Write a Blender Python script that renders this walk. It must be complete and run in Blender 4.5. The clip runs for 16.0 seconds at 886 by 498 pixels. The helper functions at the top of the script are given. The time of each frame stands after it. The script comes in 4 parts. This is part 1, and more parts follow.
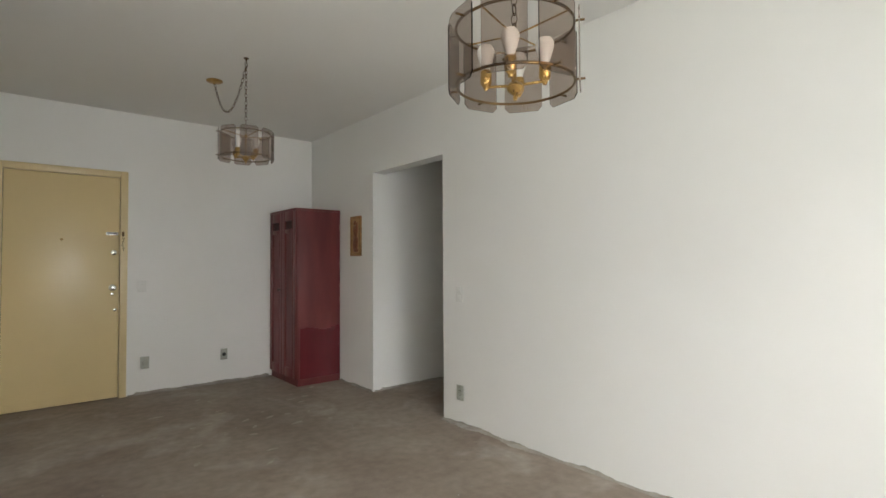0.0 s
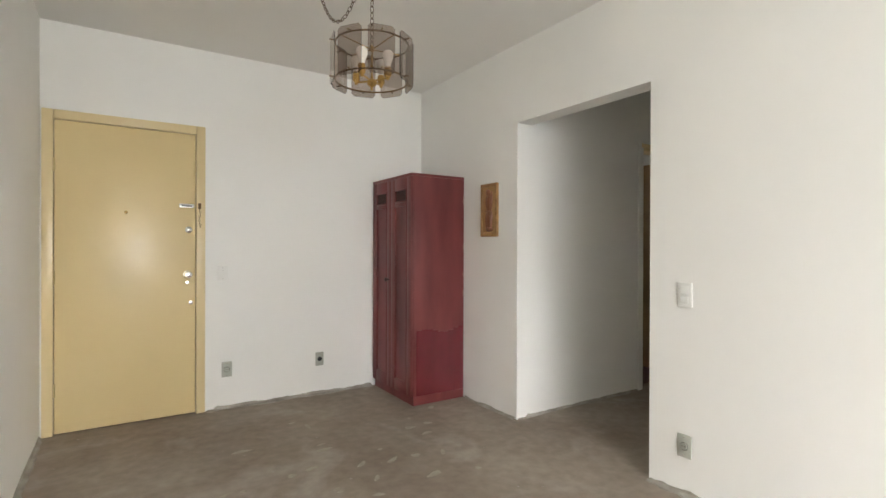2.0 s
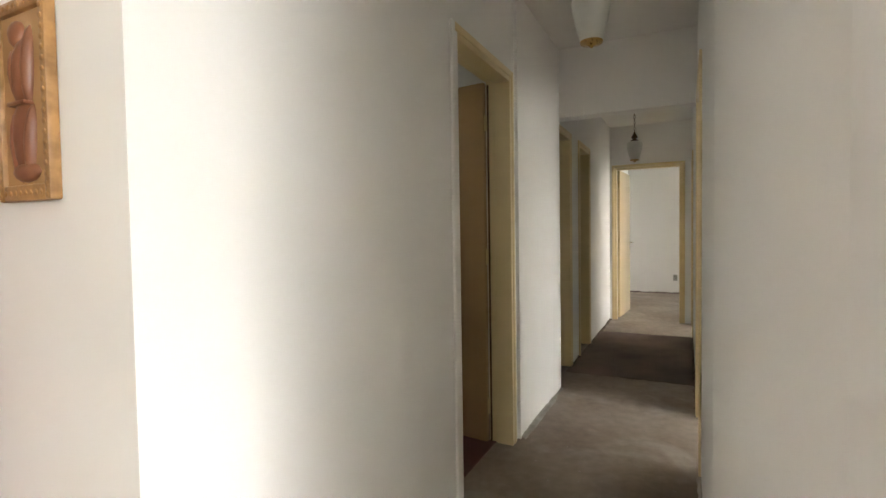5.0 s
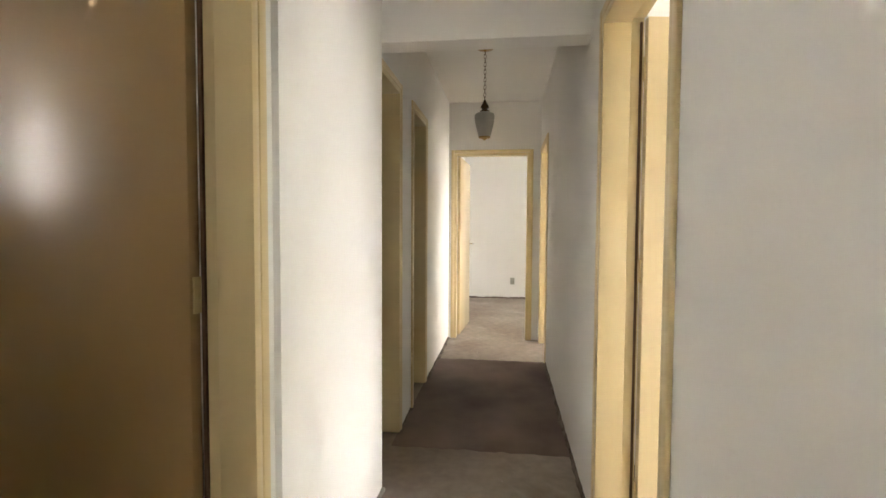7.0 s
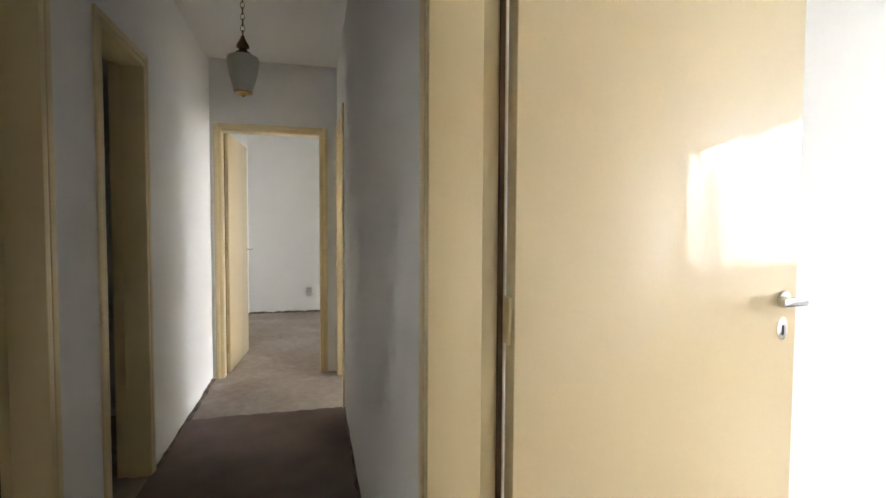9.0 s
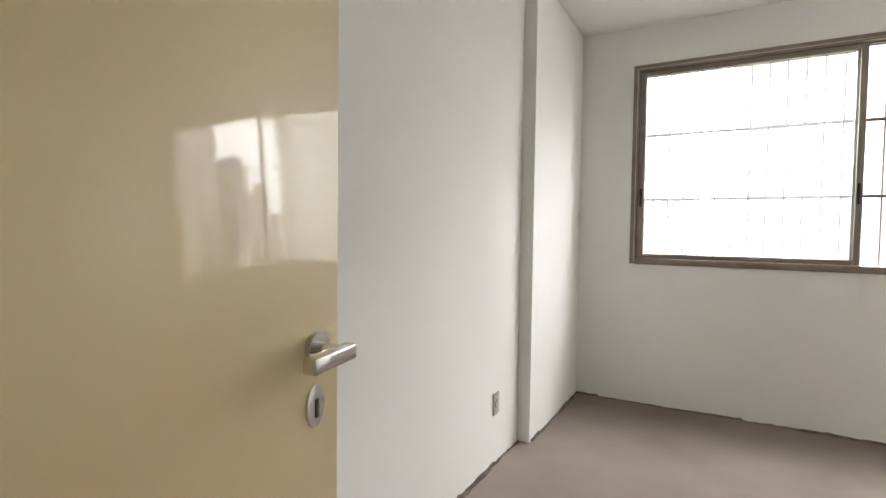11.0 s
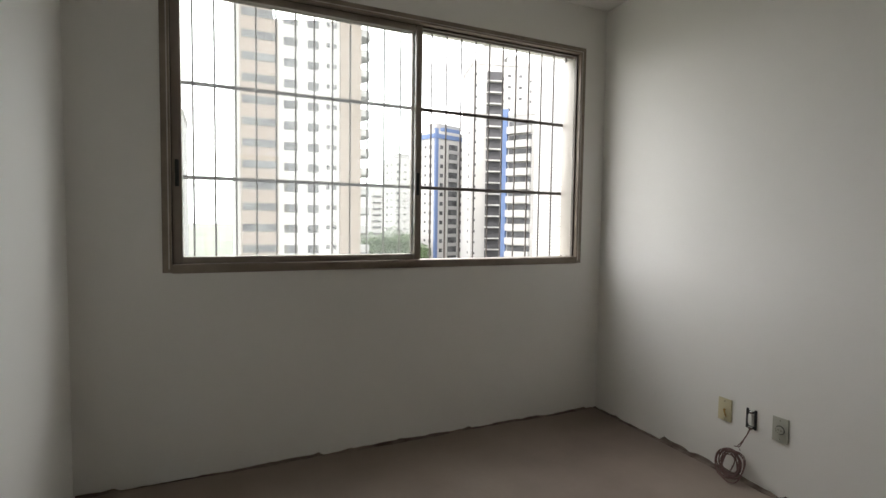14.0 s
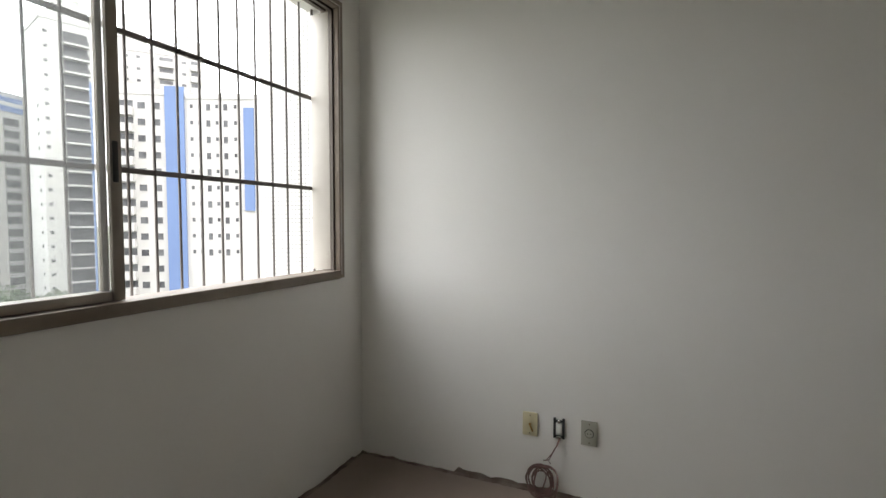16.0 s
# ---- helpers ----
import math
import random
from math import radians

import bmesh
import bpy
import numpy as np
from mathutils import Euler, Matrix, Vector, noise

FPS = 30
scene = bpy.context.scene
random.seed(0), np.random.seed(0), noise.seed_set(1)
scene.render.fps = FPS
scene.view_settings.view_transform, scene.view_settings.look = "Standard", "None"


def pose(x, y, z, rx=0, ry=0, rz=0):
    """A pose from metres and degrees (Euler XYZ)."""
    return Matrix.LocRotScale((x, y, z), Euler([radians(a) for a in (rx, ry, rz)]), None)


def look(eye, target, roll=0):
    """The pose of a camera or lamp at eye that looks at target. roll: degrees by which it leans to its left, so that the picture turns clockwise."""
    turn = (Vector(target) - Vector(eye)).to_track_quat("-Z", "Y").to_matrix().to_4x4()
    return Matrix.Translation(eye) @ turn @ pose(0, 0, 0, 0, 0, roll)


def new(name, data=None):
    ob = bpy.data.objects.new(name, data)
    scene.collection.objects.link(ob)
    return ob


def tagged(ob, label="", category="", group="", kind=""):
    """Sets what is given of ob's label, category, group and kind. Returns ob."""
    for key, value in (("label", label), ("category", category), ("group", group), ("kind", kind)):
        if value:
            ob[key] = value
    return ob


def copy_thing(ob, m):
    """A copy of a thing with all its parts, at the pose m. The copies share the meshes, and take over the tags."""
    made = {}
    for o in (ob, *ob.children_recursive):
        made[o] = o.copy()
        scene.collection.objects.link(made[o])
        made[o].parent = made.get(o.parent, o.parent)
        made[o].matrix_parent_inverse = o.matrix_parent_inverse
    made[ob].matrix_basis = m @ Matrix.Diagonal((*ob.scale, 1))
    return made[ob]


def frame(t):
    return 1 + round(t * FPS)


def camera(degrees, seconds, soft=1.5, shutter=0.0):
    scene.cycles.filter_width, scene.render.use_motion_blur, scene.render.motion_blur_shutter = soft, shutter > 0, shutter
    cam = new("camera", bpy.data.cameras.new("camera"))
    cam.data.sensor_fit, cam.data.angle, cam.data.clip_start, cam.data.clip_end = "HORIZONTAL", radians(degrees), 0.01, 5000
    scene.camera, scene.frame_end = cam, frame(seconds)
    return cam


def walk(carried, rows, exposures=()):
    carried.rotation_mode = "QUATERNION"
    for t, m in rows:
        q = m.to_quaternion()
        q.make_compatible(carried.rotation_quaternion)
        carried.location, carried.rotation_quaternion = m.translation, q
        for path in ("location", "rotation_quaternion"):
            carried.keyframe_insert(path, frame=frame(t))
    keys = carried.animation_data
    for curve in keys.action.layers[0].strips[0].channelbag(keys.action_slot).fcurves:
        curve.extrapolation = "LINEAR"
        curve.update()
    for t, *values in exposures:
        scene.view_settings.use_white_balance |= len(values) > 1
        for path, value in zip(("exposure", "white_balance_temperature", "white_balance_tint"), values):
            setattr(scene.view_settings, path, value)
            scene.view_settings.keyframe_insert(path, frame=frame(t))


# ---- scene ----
cam = camera(83.5, 16.0)

PATH = [
    (0, (-2.632, -5.644, 1.274), (-1.351, -4.109, 1.328), -0.3),
    (0.5, (-2.609, -5.292, 1.277), (-1.432, -3.676, 1.316), -0.1),
    (1, (-2.543, -4.914, 1.272), (-1.421, -3.259, 1.294), -0.1),
    (1.5, (-2.495, -4.529, 1.266), (-1.403, -2.854, 1.273), 0.1),
    (2, (-2.424, -4.160, 1.259), (-1.341, -2.479, 1.253), 0.2),
    (2.5, (-2.254, -3.787, 1.233), (-1.146, -2.122, 1.222), 0.1),
    (3, (-2.052, -3.410, 1.269), (-0.874, -1.794, 1.230), -0.1),
    (3.5, (-1.852, -3.030, 1.271), (-0.512, -1.546, 1.224), -0.5),
    (4, (-1.446, -2.751, 1.263), (0.085, -1.465, 1.202), -0.3),
    (4.2, (-1.266, -2.645, 1.263), (0.331, -1.443, 1.200), -0.5),
    (6.3, (0.498, -2.067, 1.281), (2.440, -1.597, 1.198), -0.0),
    (6.5, (0.657, -2.043, 1.282), (2.610, -1.623, 1.196), 0.2),
    (7, (1.058, -2.013, 1.287), (3.039, -1.761, 1.195), 0.3),
    (7.5, (1.498, -2.065, 1.290), (3.491, -1.926, 1.201), -0.1),
    (8, (1.884, -2.084, 1.274), (3.881, -2.025, 1.188), 0.1),
    (8.5, (2.146, -2.112, 1.263), (4.136, -2.289, 1.185), 0.3),
    (9, (2.214, -2.176, 1.292), (4.146, -2.685, 1.205), 0.3),
    (9.5, (2.373, -2.310, 1.265), (4.194, -3.133, 1.198), 1.5),
    (10, (2.541, -2.428, 1.280), (4.143, -3.622, 1.196), 1.4),
    (10.2, (2.605, -2.455, 1.280), (4.075, -3.808, 1.186), 0.9),
    (11.3, (2.78, -3.02, 1.268), (3.56, -4.861, 1.2), 0.9),
    (12.0, (2.98, -3.31, 1.262), (3.24, -5.294, 1.19), 1.0),
    (12.5, (3.165, -3.42, 1.288), (3.142, -5.418, 1.206), 1.0),
    (13, (3.085, -3.545, 1.276), (2.826, -5.526, 1.195), 0.9),
    (13.5, (3.036, -3.762, 1.289), (2.513, -5.690, 1.194), 1.0),
    (14, (3.070, -4.005, 1.297), (2.251, -5.827, 1.191), 0.8),
    (14.5, (3.080, -4.291, 1.302), (1.869, -5.880, 1.202), 0.6),
    (15, (3.045, -4.586, 1.283), (1.550, -5.916, 1.197), 0.3),
    (15.5, (3.038, -4.860, 1.325), (1.350, -5.927, 1.220), 0.1),
    (16, (3.031, -5.152, 1.330), (1.205, -5.962, 1.224), 0.1),
]
walk(cam, [(t, look(eye, target, roll)) for t, eye, target, roll in PATH], exposures=[(0, 1.6, 6700, 11), (1, 2.1, 6800, 12), (1.5, 2.35, 6800, 12), (2.5, 2.5, 6800, 13), (3.5, 2.65, 6800, 13), (4.2, 2.85, 6750, 13), (6.3, 4.05, 7400, 17), (7, 4.1, 7100, 16), (8, 3.7, 6600, 15), (8.5, 3.65, 6350, 14), (9, 3.4, 6350, 15), (9.5, 2.9, 6500, 16), (10.2, 2.45, 6700, 17), (12.3, 0.95, 6900, 13), (13, 0.5, 6900, 13), (13.5, 0.35, 6900, 13), (14.5, 0.35, 6900, 13), (16, 0.35, 6800, 12)])

# ---------------- light ----------------
world = bpy.data.worlds.new("sky")
scene.world = world
world.use_nodes = True
wt = world.node_tree
wt.nodes.clear()
w_out = wt.nodes.new("ShaderNodeOutputWorld")
w_bg = wt.nodes.new("ShaderNodeBackground")
w_sky = wt.nodes.new("ShaderNodeTexSky")
w_sky.sky_type = 'NISHITA'
w_sky.sun_disc = False
w_sky.sun_elevation = radians(52)
w_sky.sun_rotation = radians(20)
w_sky.air_density, w_sky.dust_density, w_sky.ozone_density = 1.6, 6.0, 1.0
w_mix = wt.nodes.new("ShaderNodeMix")
w_mix.data_type = 'RGBA'
w_mix.inputs[0].default_value = 0.72
w_mix.inputs[7].default_value = (37.0, 38.6, 40.3, 1)
wt.links.new(w_sky.outputs[0], w_mix.inputs[6])
wt.links.new(w_mix.outputs[2], w_bg.inputs[0])
w_bg.inputs[1].default_value = 0.15
wt.links.new(w_bg.outputs[0], w_out.inputs[0])

sun = new("sun", bpy.data.lights.new("sun", 'SUN'))
sun.data.energy, sun.data.angle, sun.data.color = 0.7, radians(16), (1.0, 0.96, 0.9)
sun.matrix_world = look((0, 30, 40), (6, 0, 0))


def sky_lamp(name, eye, target, w, h, power, color=(0.86, 0.94, 1.0), spread=180):
    """An added area lamp that stands in for daylight at a window."""
    lamp = new(name, bpy.data.lights.new(name, 'AREA'))
    lamp.data.shape, lamp.data.size, lamp.data.size_y = 'RECTANGLE', w, h
    lamp.data.energy, lamp.data.color = power, color
    lamp.data.spread = radians(spread)
    lamp.matrix_world = look(eye, target)
    return lamp


# lamps at unseen windows; the living room's is narrowed to reach the corridor
sky_lamp("living_window_light", (-1.8, -6.70, 1.62), (-0.7, 0, 1.7), 1.7, 1.35, 6, spread=110)
sky_lamp("bedroom_window_light", (5.2, -6.66, 1.75), (5.2, 0, 1.6), 2.2, 1.4, 3)
sky_lamp("end_room_window_light", (9.2, -6.66, 1.75), (8.4, 0, 1.5), 1.1, 1.0, 1.2)
# added lamp outside above the window, out of view, to brighten the room
sky_lamp("room_fill_light", (1.2, -8.6, 4.1), (2.5, -5.0, 1.3), 3.2, 1.7, 90)


# ---------------- materials ----------------
def mat(name, color, rough=0.6, metal=0.0, dark=None, scale=3.0, fine=60.0, bump=0.15, dist=0.002, amount=0.5, spec=0.5, coat=0.0, stretch=(1, 1, 1), lo=0.35, hi=0.7, detail=6):
    """A surface with broad stains and fine grain: color towards dark by noise, bump by the fine grain."""
    m = bpy.data.materials.new(name)
    m.use_nodes = True
    t = m.node_tree
    b = t.nodes["Principled BSDF"]
    b.inputs["Roughness"].default_value = rough
    b.inputs["Metallic"].default_value = metal
    b.inputs["Specular IOR Level"].default_value = spec
    b.inputs["Coat Weight"].default_value = coat
    b.inputs["Coat Roughness"].default_value = 0.12
    dark = dark or tuple(c * 0.85 for c in color)
    co = t.nodes.new("ShaderNodeNewGeometry")
    mp = t.nodes.new("ShaderNodeMapping")
    mp.inputs["Scale"].default_value = stretch
    t.links.new(co.outputs["Position"], mp.inputs["Vector"])
    n1 = t.nodes.new("ShaderNodeTexNoise")
    n1.inputs["Scale"].default_value, n1.inputs["Detail"].default_value = scale, detail
    n2 = t.nodes.new("ShaderNodeTexNoise")
    n2.inputs["Scale"].default_value, n2.inputs["Detail"].default_value = fine, 4
    t.links.new(mp.outputs[0], n1.inputs["Vector"])
    t.links.new(mp.outputs[0], n2.inputs["Vector"])
    r = t.nodes.new("ShaderNodeMapRange")
    r.inputs[1].default_value, r.inputs[2].default_value = lo, hi
    t.links.new(n1.outputs[0], r.inputs[0])
    s = t.nodes.new("ShaderNodeMath")
    s.operation = 'MULTIPLY'
    s.inputs[1].default_value = amount
    t.links.new(r.outputs[0], s.inputs[0])
    mx = t.nodes.new("ShaderNodeMix")
    mx.data_type = 'RGBA'
    mx.inputs[6].default_value, mx.inputs[7].default_value = (*color, 1), (*dark, 1)
    t.links.new(s.outputs[0], mx.inputs[0])
    t.links.new(mx.outputs[2], b.inputs["Base Color"])
    bp = t.nodes.new("ShaderNodeBump")
    bp.inputs["Strength"].default_value, bp.inputs["Distance"].default_value = bump, dist
    t.links.new(n2.outputs[0], bp.inputs["Height"])
    t.links.new(bp.outputs[0], b.inputs["Normal"])
    rr = t.nodes.new("ShaderNodeMapRange")
    rr.inputs[3].default_value, rr.inputs[4].default_value = max(0.02, rough - 0.04), min(1, rough + 0.04)
    t.links.new(n2.outputs[0], rr.inputs[0])
    t.links.new(rr.outputs[0], b.inputs["Roughness"])
    return m


def glass(name, color, rough=0.0, solid=True):
    m = bpy.data.materials.new(name)
    m.use_nodes = True
    b = m.node_tree.nodes["Principled BSDF"]
    b.inputs["Base Color"].default_value = (*color, 1)
    b.inputs["Transmission Weight"].default_value = 1
    b.inputs["Roughness"].default_value = rough
    b.inputs["IOR"].default_value = 1.45
    return m


M_WALL = mat("wall_paint", (0.865, 0.852, 0.815), 0.7, scale=1.3, fine=45, bump=0.12, dark=(0.825, 0.81, 0.765), amount=0.6)
M_CEIL = mat("ceiling_paint", (0.84, 0.825, 0.785), 0.85, scale=1.0, fine=50, bump=0.1, dark=(0.80, 0.78, 0.73))
M_DOOR = mat("cream_door_paint", (0.75, 0.60, 0.345), 0.42, scale=1.6, fine=14, bump=0.0, dark=(0.70, 0.545, 0.295), coat=0.6, amount=0.4, lo=0.15, hi=0.9, detail=1)
M_DOOR.node_tree.nodes["Principled BSDF"].inputs["Coat Roughness"].default_value = 0.045
M_DOOR_OLD = mat("duller_cream_paint", (0.74, 0.585, 0.31), 0.36, scale=1.6, fine=25, bump=0.06, dark=(0.68, 0.52, 0.26), coat=0.1)
M_TRIM = mat("cream_trim_paint", (0.74, 0.60, 0.345), 0.30, scale=2, fine=60, bump=0.06, dark=(0.68, 0.53, 0.27), amount=0.6, lo=0.2, hi=0.85, detail=2)
M_HINGE = mat("painted_hinge_paint", (0.66, 0.52, 0.26), 0.4, fine=150, dark=(0.5, 0.38, 0.18))
M_GAP_SHADE = mat("hinge_gap_shade", (0.14, 0.07, 0.03), 0.8, scale=6, fine=80, dark=(0.05, 0.024, 0.012))
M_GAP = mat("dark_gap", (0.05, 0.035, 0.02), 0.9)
M_WOOD = mat("mahogany_stain", (0.19, 0.042, 0.040), 0.42, scale=2.2, fine=90, bump=0.05, dark=(0.115, 0.024, 0.024), amount=0.9, stretch=(3, 3, 0.7), coat=0.06, spec=0.4)
M_WOOD_DARK = mat("dark_mahogany_stain", (0.05, 0.012, 0.01), 0.45, fine=80)
M_CHROME = mat("chrome", (0.75, 0.75, 0.74), 0.18, metal=1.0, fine=200, bump=0.02, dark=(0.6, 0.6, 0.58))
M_BRASS = mat("aged_brass", (0.52, 0.33, 0.11), 0.28, metal=1.0, scale=20, fine=120, bump=0.1, dark=(0.22, 0.12, 0.04))
M_BRONZE = mat("dark_bronze", (0.16, 0.10, 0.05), 0.4, metal=1.0, scale=20, fine=120, dark=(0.06, 0.035, 0.02))
M_BULB = mat("white_bulb_glass", (0.85, 0.83, 0.78), 0.25, fine=10, bump=0.0)
M_SMOKE = glass("smoked_glass", (0.60, 0.52, 0.47))
M_PANE = glass("window_pane", (0.95, 0.97, 0.96))
pt = M_PANE.node_tree
dust = pt.nodes.new("ShaderNodeBsdfTranslucent")
dust.inputs[0].default_value = (0.85, 0.87, 0.88, 1)
pmix = pt.nodes.new("ShaderNodeMixShader")
pmix.inputs[0].default_value = 0.016
pt.links.new(pt.nodes["Principled BSDF"].outputs[0], pmix.inputs[1])
pt.links.new(dust.outputs[0], pmix.inputs[2])
pt.links.new(pmix.outputs[0], pt.nodes["Material Output"].inputs[0])
M_PLASTIC = mat("white_plastic", (0.80, 0.79, 0.75), 0.3, fine=200, bump=0.02, dark=(0.74, 0.73, 0.68))
M_IVORY = mat("ivory_plastic", (0.66, 0.60, 0.40), 0.35, fine=200, bump=0.02, dark=(0.55, 0.49, 0.30))
M_GREY_PLATE = mat("grey_plate", (0.42, 0.42, 0.36), 0.4, fine=200, bump=0.02, dark=(0.33, 0.33, 0.27))
M_BLACK = mat("black_plastic", (0.02, 0.02, 0.02), 0.4)
M_ALU = mat("bronze_aluminium", (0.29, 0.25, 0.21), 0.42, metal=0.35, scale=8, fine=120, dark=(0.21, 0.175, 0.145))
M_ALU_DARK = mat("dark_aluminium", (0.10, 0.08, 0.065), 0.5, metal=0.3, fine=120)
M_BAR = mat("painted_iron", (0.17, 0.15, 0.14), 0.5, metal=0.2, fine=150, dark=(0.11, 0.10, 0.09))
M_FRAME = mat("brown_frame_paint", (0.27, 0.22, 0.175), 0.5, scale=9, fine=120, bump=0.15, dark=(0.20, 0.155, 0.12), amount=0.9)
M_BEAD = mat("pale_bead", (0.60, 0.56, 0.50), 0.5, fine=120, dark=(0.45, 0.41, 0.36))


def floor_material():
    m = mat("worn_screed", (0.365, 0.31, 0.25), 0.82, scale=1.1, fine=30, bump=0.35, dist=0.004, dark=(0.225, 0.172, 0.135), amount=1.0, lo=0.3, hi=0.68)
    t = m.node_tree
    b = t.nodes["Principled BSDF"]
    base = b.inputs["Base Color"].links[0].from_socket
    co = t.nodes.new("ShaderNodeNewGeometry")
    n = t.nodes.new("ShaderNodeTexNoise")
    n.inputs["Scale"].default_value, n.inputs["Detail"].default_value, n.inputs["Distortion"].default_value = 1.7, 8, 0.8
    t.links.new(co.outputs["Position"], n.inputs["Vector"])
    r = t.nodes.new("ShaderNodeMapRange")
    r.inputs[1].default_value, r.inputs[2].default_value, r.inputs[4].default_value = 0.56, 0.70, 0.55
    t.links.new(n.outputs[0], r.inputs[0])
    mx = t.nodes.new("ShaderNodeMix")
    mx.data_type = 'RGBA'
    mx.inputs[7].default_value = (0.45, 0.40, 0.345, 1)
    t.links.new(r.outputs[0], mx.inputs[0])
    t.links.new(base, mx.inputs[6])
    n3 = t.nodes.new("ShaderNodeTexNoise")
    n3.inputs["Scale"].default_value, n3.inputs["Detail"].default_value = 14, 8
    t.links.new(co.outputs["Position"], n3.inputs["Vector"])
    r3 = t.nodes.new("ShaderNodeMapRange")
    r3.inputs[1].default_value, r3.inputs[2].default_value, r3.inputs[3].default_value, r3.inputs[4].default_value = 0.3, 0.7, 0.86, 1.1
    t.links.new(n3.outputs[0], r3.inputs[0])
    mul = t.nodes.new("ShaderNodeMix")
    mul.data_type, mul.blend_type = 'RGBA', 'MULTIPLY'
    mul.inputs[0].default_value = 1.0
    t.links.new(mx.outputs[2], mul.inputs[6])
    t.links.new(r3.outputs[0], mul.inputs[7])
    t.links.new(mul.outputs[2], b.inputs["Base Color"])
    return m


M_FLOOR = floor_material()
M_SCAR = mat("bare_mortar", (0.24, 0.19, 0.15), 0.9, scale=9, fine=80, bump=0.8, dist=0.006, dark=(0.075, 0.05, 0.038), amount=1.0, lo=0.3, hi=0.62)


# ---------------- small builders ----------------
def box(bm, x0, x1, y0, y1, z0, z1, r=0.0):
    made = bmesh.ops.create_cube(bm, size=1.0)["verts"]
    for v in made:
        v.co = Vector(((x0 + x1) / 2 + v.co.x * (x1 - x0), (y0 + y1) / 2 + v.co.y * (y1 - y0), (z0 + z1) / 2 + v.co.z * (z1 - z0)))
    if r:
        edges = list({e for v in made for e in v.link_edges})
        bmesh.ops.bevel(bm, geom=edges, offset=r, segments=2, profile=0.5, affect='EDGES')
    return made


def tube(bm, a, b, r, n=10, r2=None):
    """A round bar from a to b."""
    a, b = Vector(a), Vector(b)
    d = b - a
    made = bmesh.ops.create_cone(bm, cap_ends=True, segments=n, radius1=r, radius2=r if r2 is None else r2, depth=d.length)["verts"]
    m = Matrix.Translation((a + b) / 2) @ d.to_track_quat('Z', 'Y').to_matrix().to_4x4()
    bmesh.ops.transform(bm, matrix=m, verts=made)
    return made


def lathe(bm, profile, n=24, at=(0, 0, 0)):
    """A turned shape from (radius, height) pairs."""
    rings = []
    for r, z in profile:
        rings.append([bm.verts.new((at[0] + r * math.cos(2 * math.pi * i / n), at[1] + r * math.sin(2 * math.pi * i / n), at[2] + z)) for i in range(n)])
    for p, q in zip(rings, rings[1:]):
        for i in range(n):
            bm.faces.new((p[i], p[(i + 1) % n], q[(i + 1) % n], q[i]))
    bm.faces.new(list(reversed(rings[0])))
    bm.faces.new(rings[-1])


def ring(bm, at, radius, r, n=40, k=8, m=None):
    """A torus round z."""
    rows = []
    for i in range(n):
        a = 2 * math.pi * i / n
        row = []
        for j in range(k):
            c = 2 * math.pi * j / k
            p = Vector(((radius + r * math.cos(c)) * math.cos(a), (radius + r * math.cos(c)) * math.sin(a), r * math.sin(c)))
            row.append(bm.verts.new((m @ p if m else p) + Vector(at)))
        rows.append(row)
    for i in range(n):
        for j in range(k):
            bm.faces.new((rows[i][j], rows[(i + 1) % n][j], rows[(i + 1) % n][(j + 1) % k], rows[i][(j + 1) % k]))


def done(name, bm, material, smooth=False):
    bmesh.ops.recalc_face_normals(bm, faces=bm.faces)
    me = bpy.data.meshes.new(name)
    bm.to_mesh(me)
    bm.free()
    me.materials.append(material)
    if smooth:
        for p in me.polygons:
            p.use_smooth = True
        me.set_sharp_from_angle(angle=radians(40))
    return new(name, me)


def part(name, bm, material, parent, label="", smooth=False):
    ob = done(name, bm, material, smooth)
    ob.parent = parent
    return tagged(ob, label)


def thing(name, m, label, category, group="", kind=""):
    ob = new(name)
    ob.matrix_world = m
    ob.empty_display_size = 0.1
    return tagged(ob, label, category, group, kind)


def setting(name, bm, material, label, category, smooth=False):
    return tagged(done(name, bm, material, smooth), label, category, "", "structure")


def wall(name, axis, face, back, a0, a1, z0, z1, holes=(), label="cream white painted plaster wall"):
    """A wall along x (axis 'x': face and back are y) or along y, with openings (from, to, bottom, top)."""
    bm = bmesh.new()
    lo, hi = min(face, back), max(face, back)

    def put(p, q, b, t):
        if q - p < 1e-4 or t - b < 1e-4:
            return
        if axis == 'x':
            box(bm, p, q, lo, hi, b, t)
        else:
            box(bm, lo, hi, p, q, b, t)
    at = a0
    for p, q, b, t in sorted(holes):
        put(at, p, z0, z1)
        put(p, q, z0, b)
        put(p, q, t, z1)
        at = q
    put(at, a1, z0, z1)
    return setting(name, bm, M_WALL, label, "wall")


# ---------------- the shell ----------------
CEIL = 2.75
CORR = 2.68
FACADE = -6.72       # inner face of the window wall
YL, YL2, YR = -1.40, -1.358, -2.392

bm = bmesh.new()
box(bm, -3.2, 11.4, -6.92, 2.7, -0.15, 0.0)
setting("floor", bm, M_FLOOR, "bare grey-brown cement screed floor with pale scuffs", "floor")
bm = bmesh.new()
box(bm, -3.2, 11.4, -6.72, 2.7, CEIL, CEIL + 0.2)
setting("ceiling", bm, M_CEIL, "plain cream white plaster ceiling", "ceiling")
bm = bmesh.new()
box(bm, 0.14, 6.72, -2.5, YL2, CORR, CEIL - 0.001)
setting("ceiling_corridor", bm, M_CEIL, "plain cream white corridor ceiling", "ceiling")

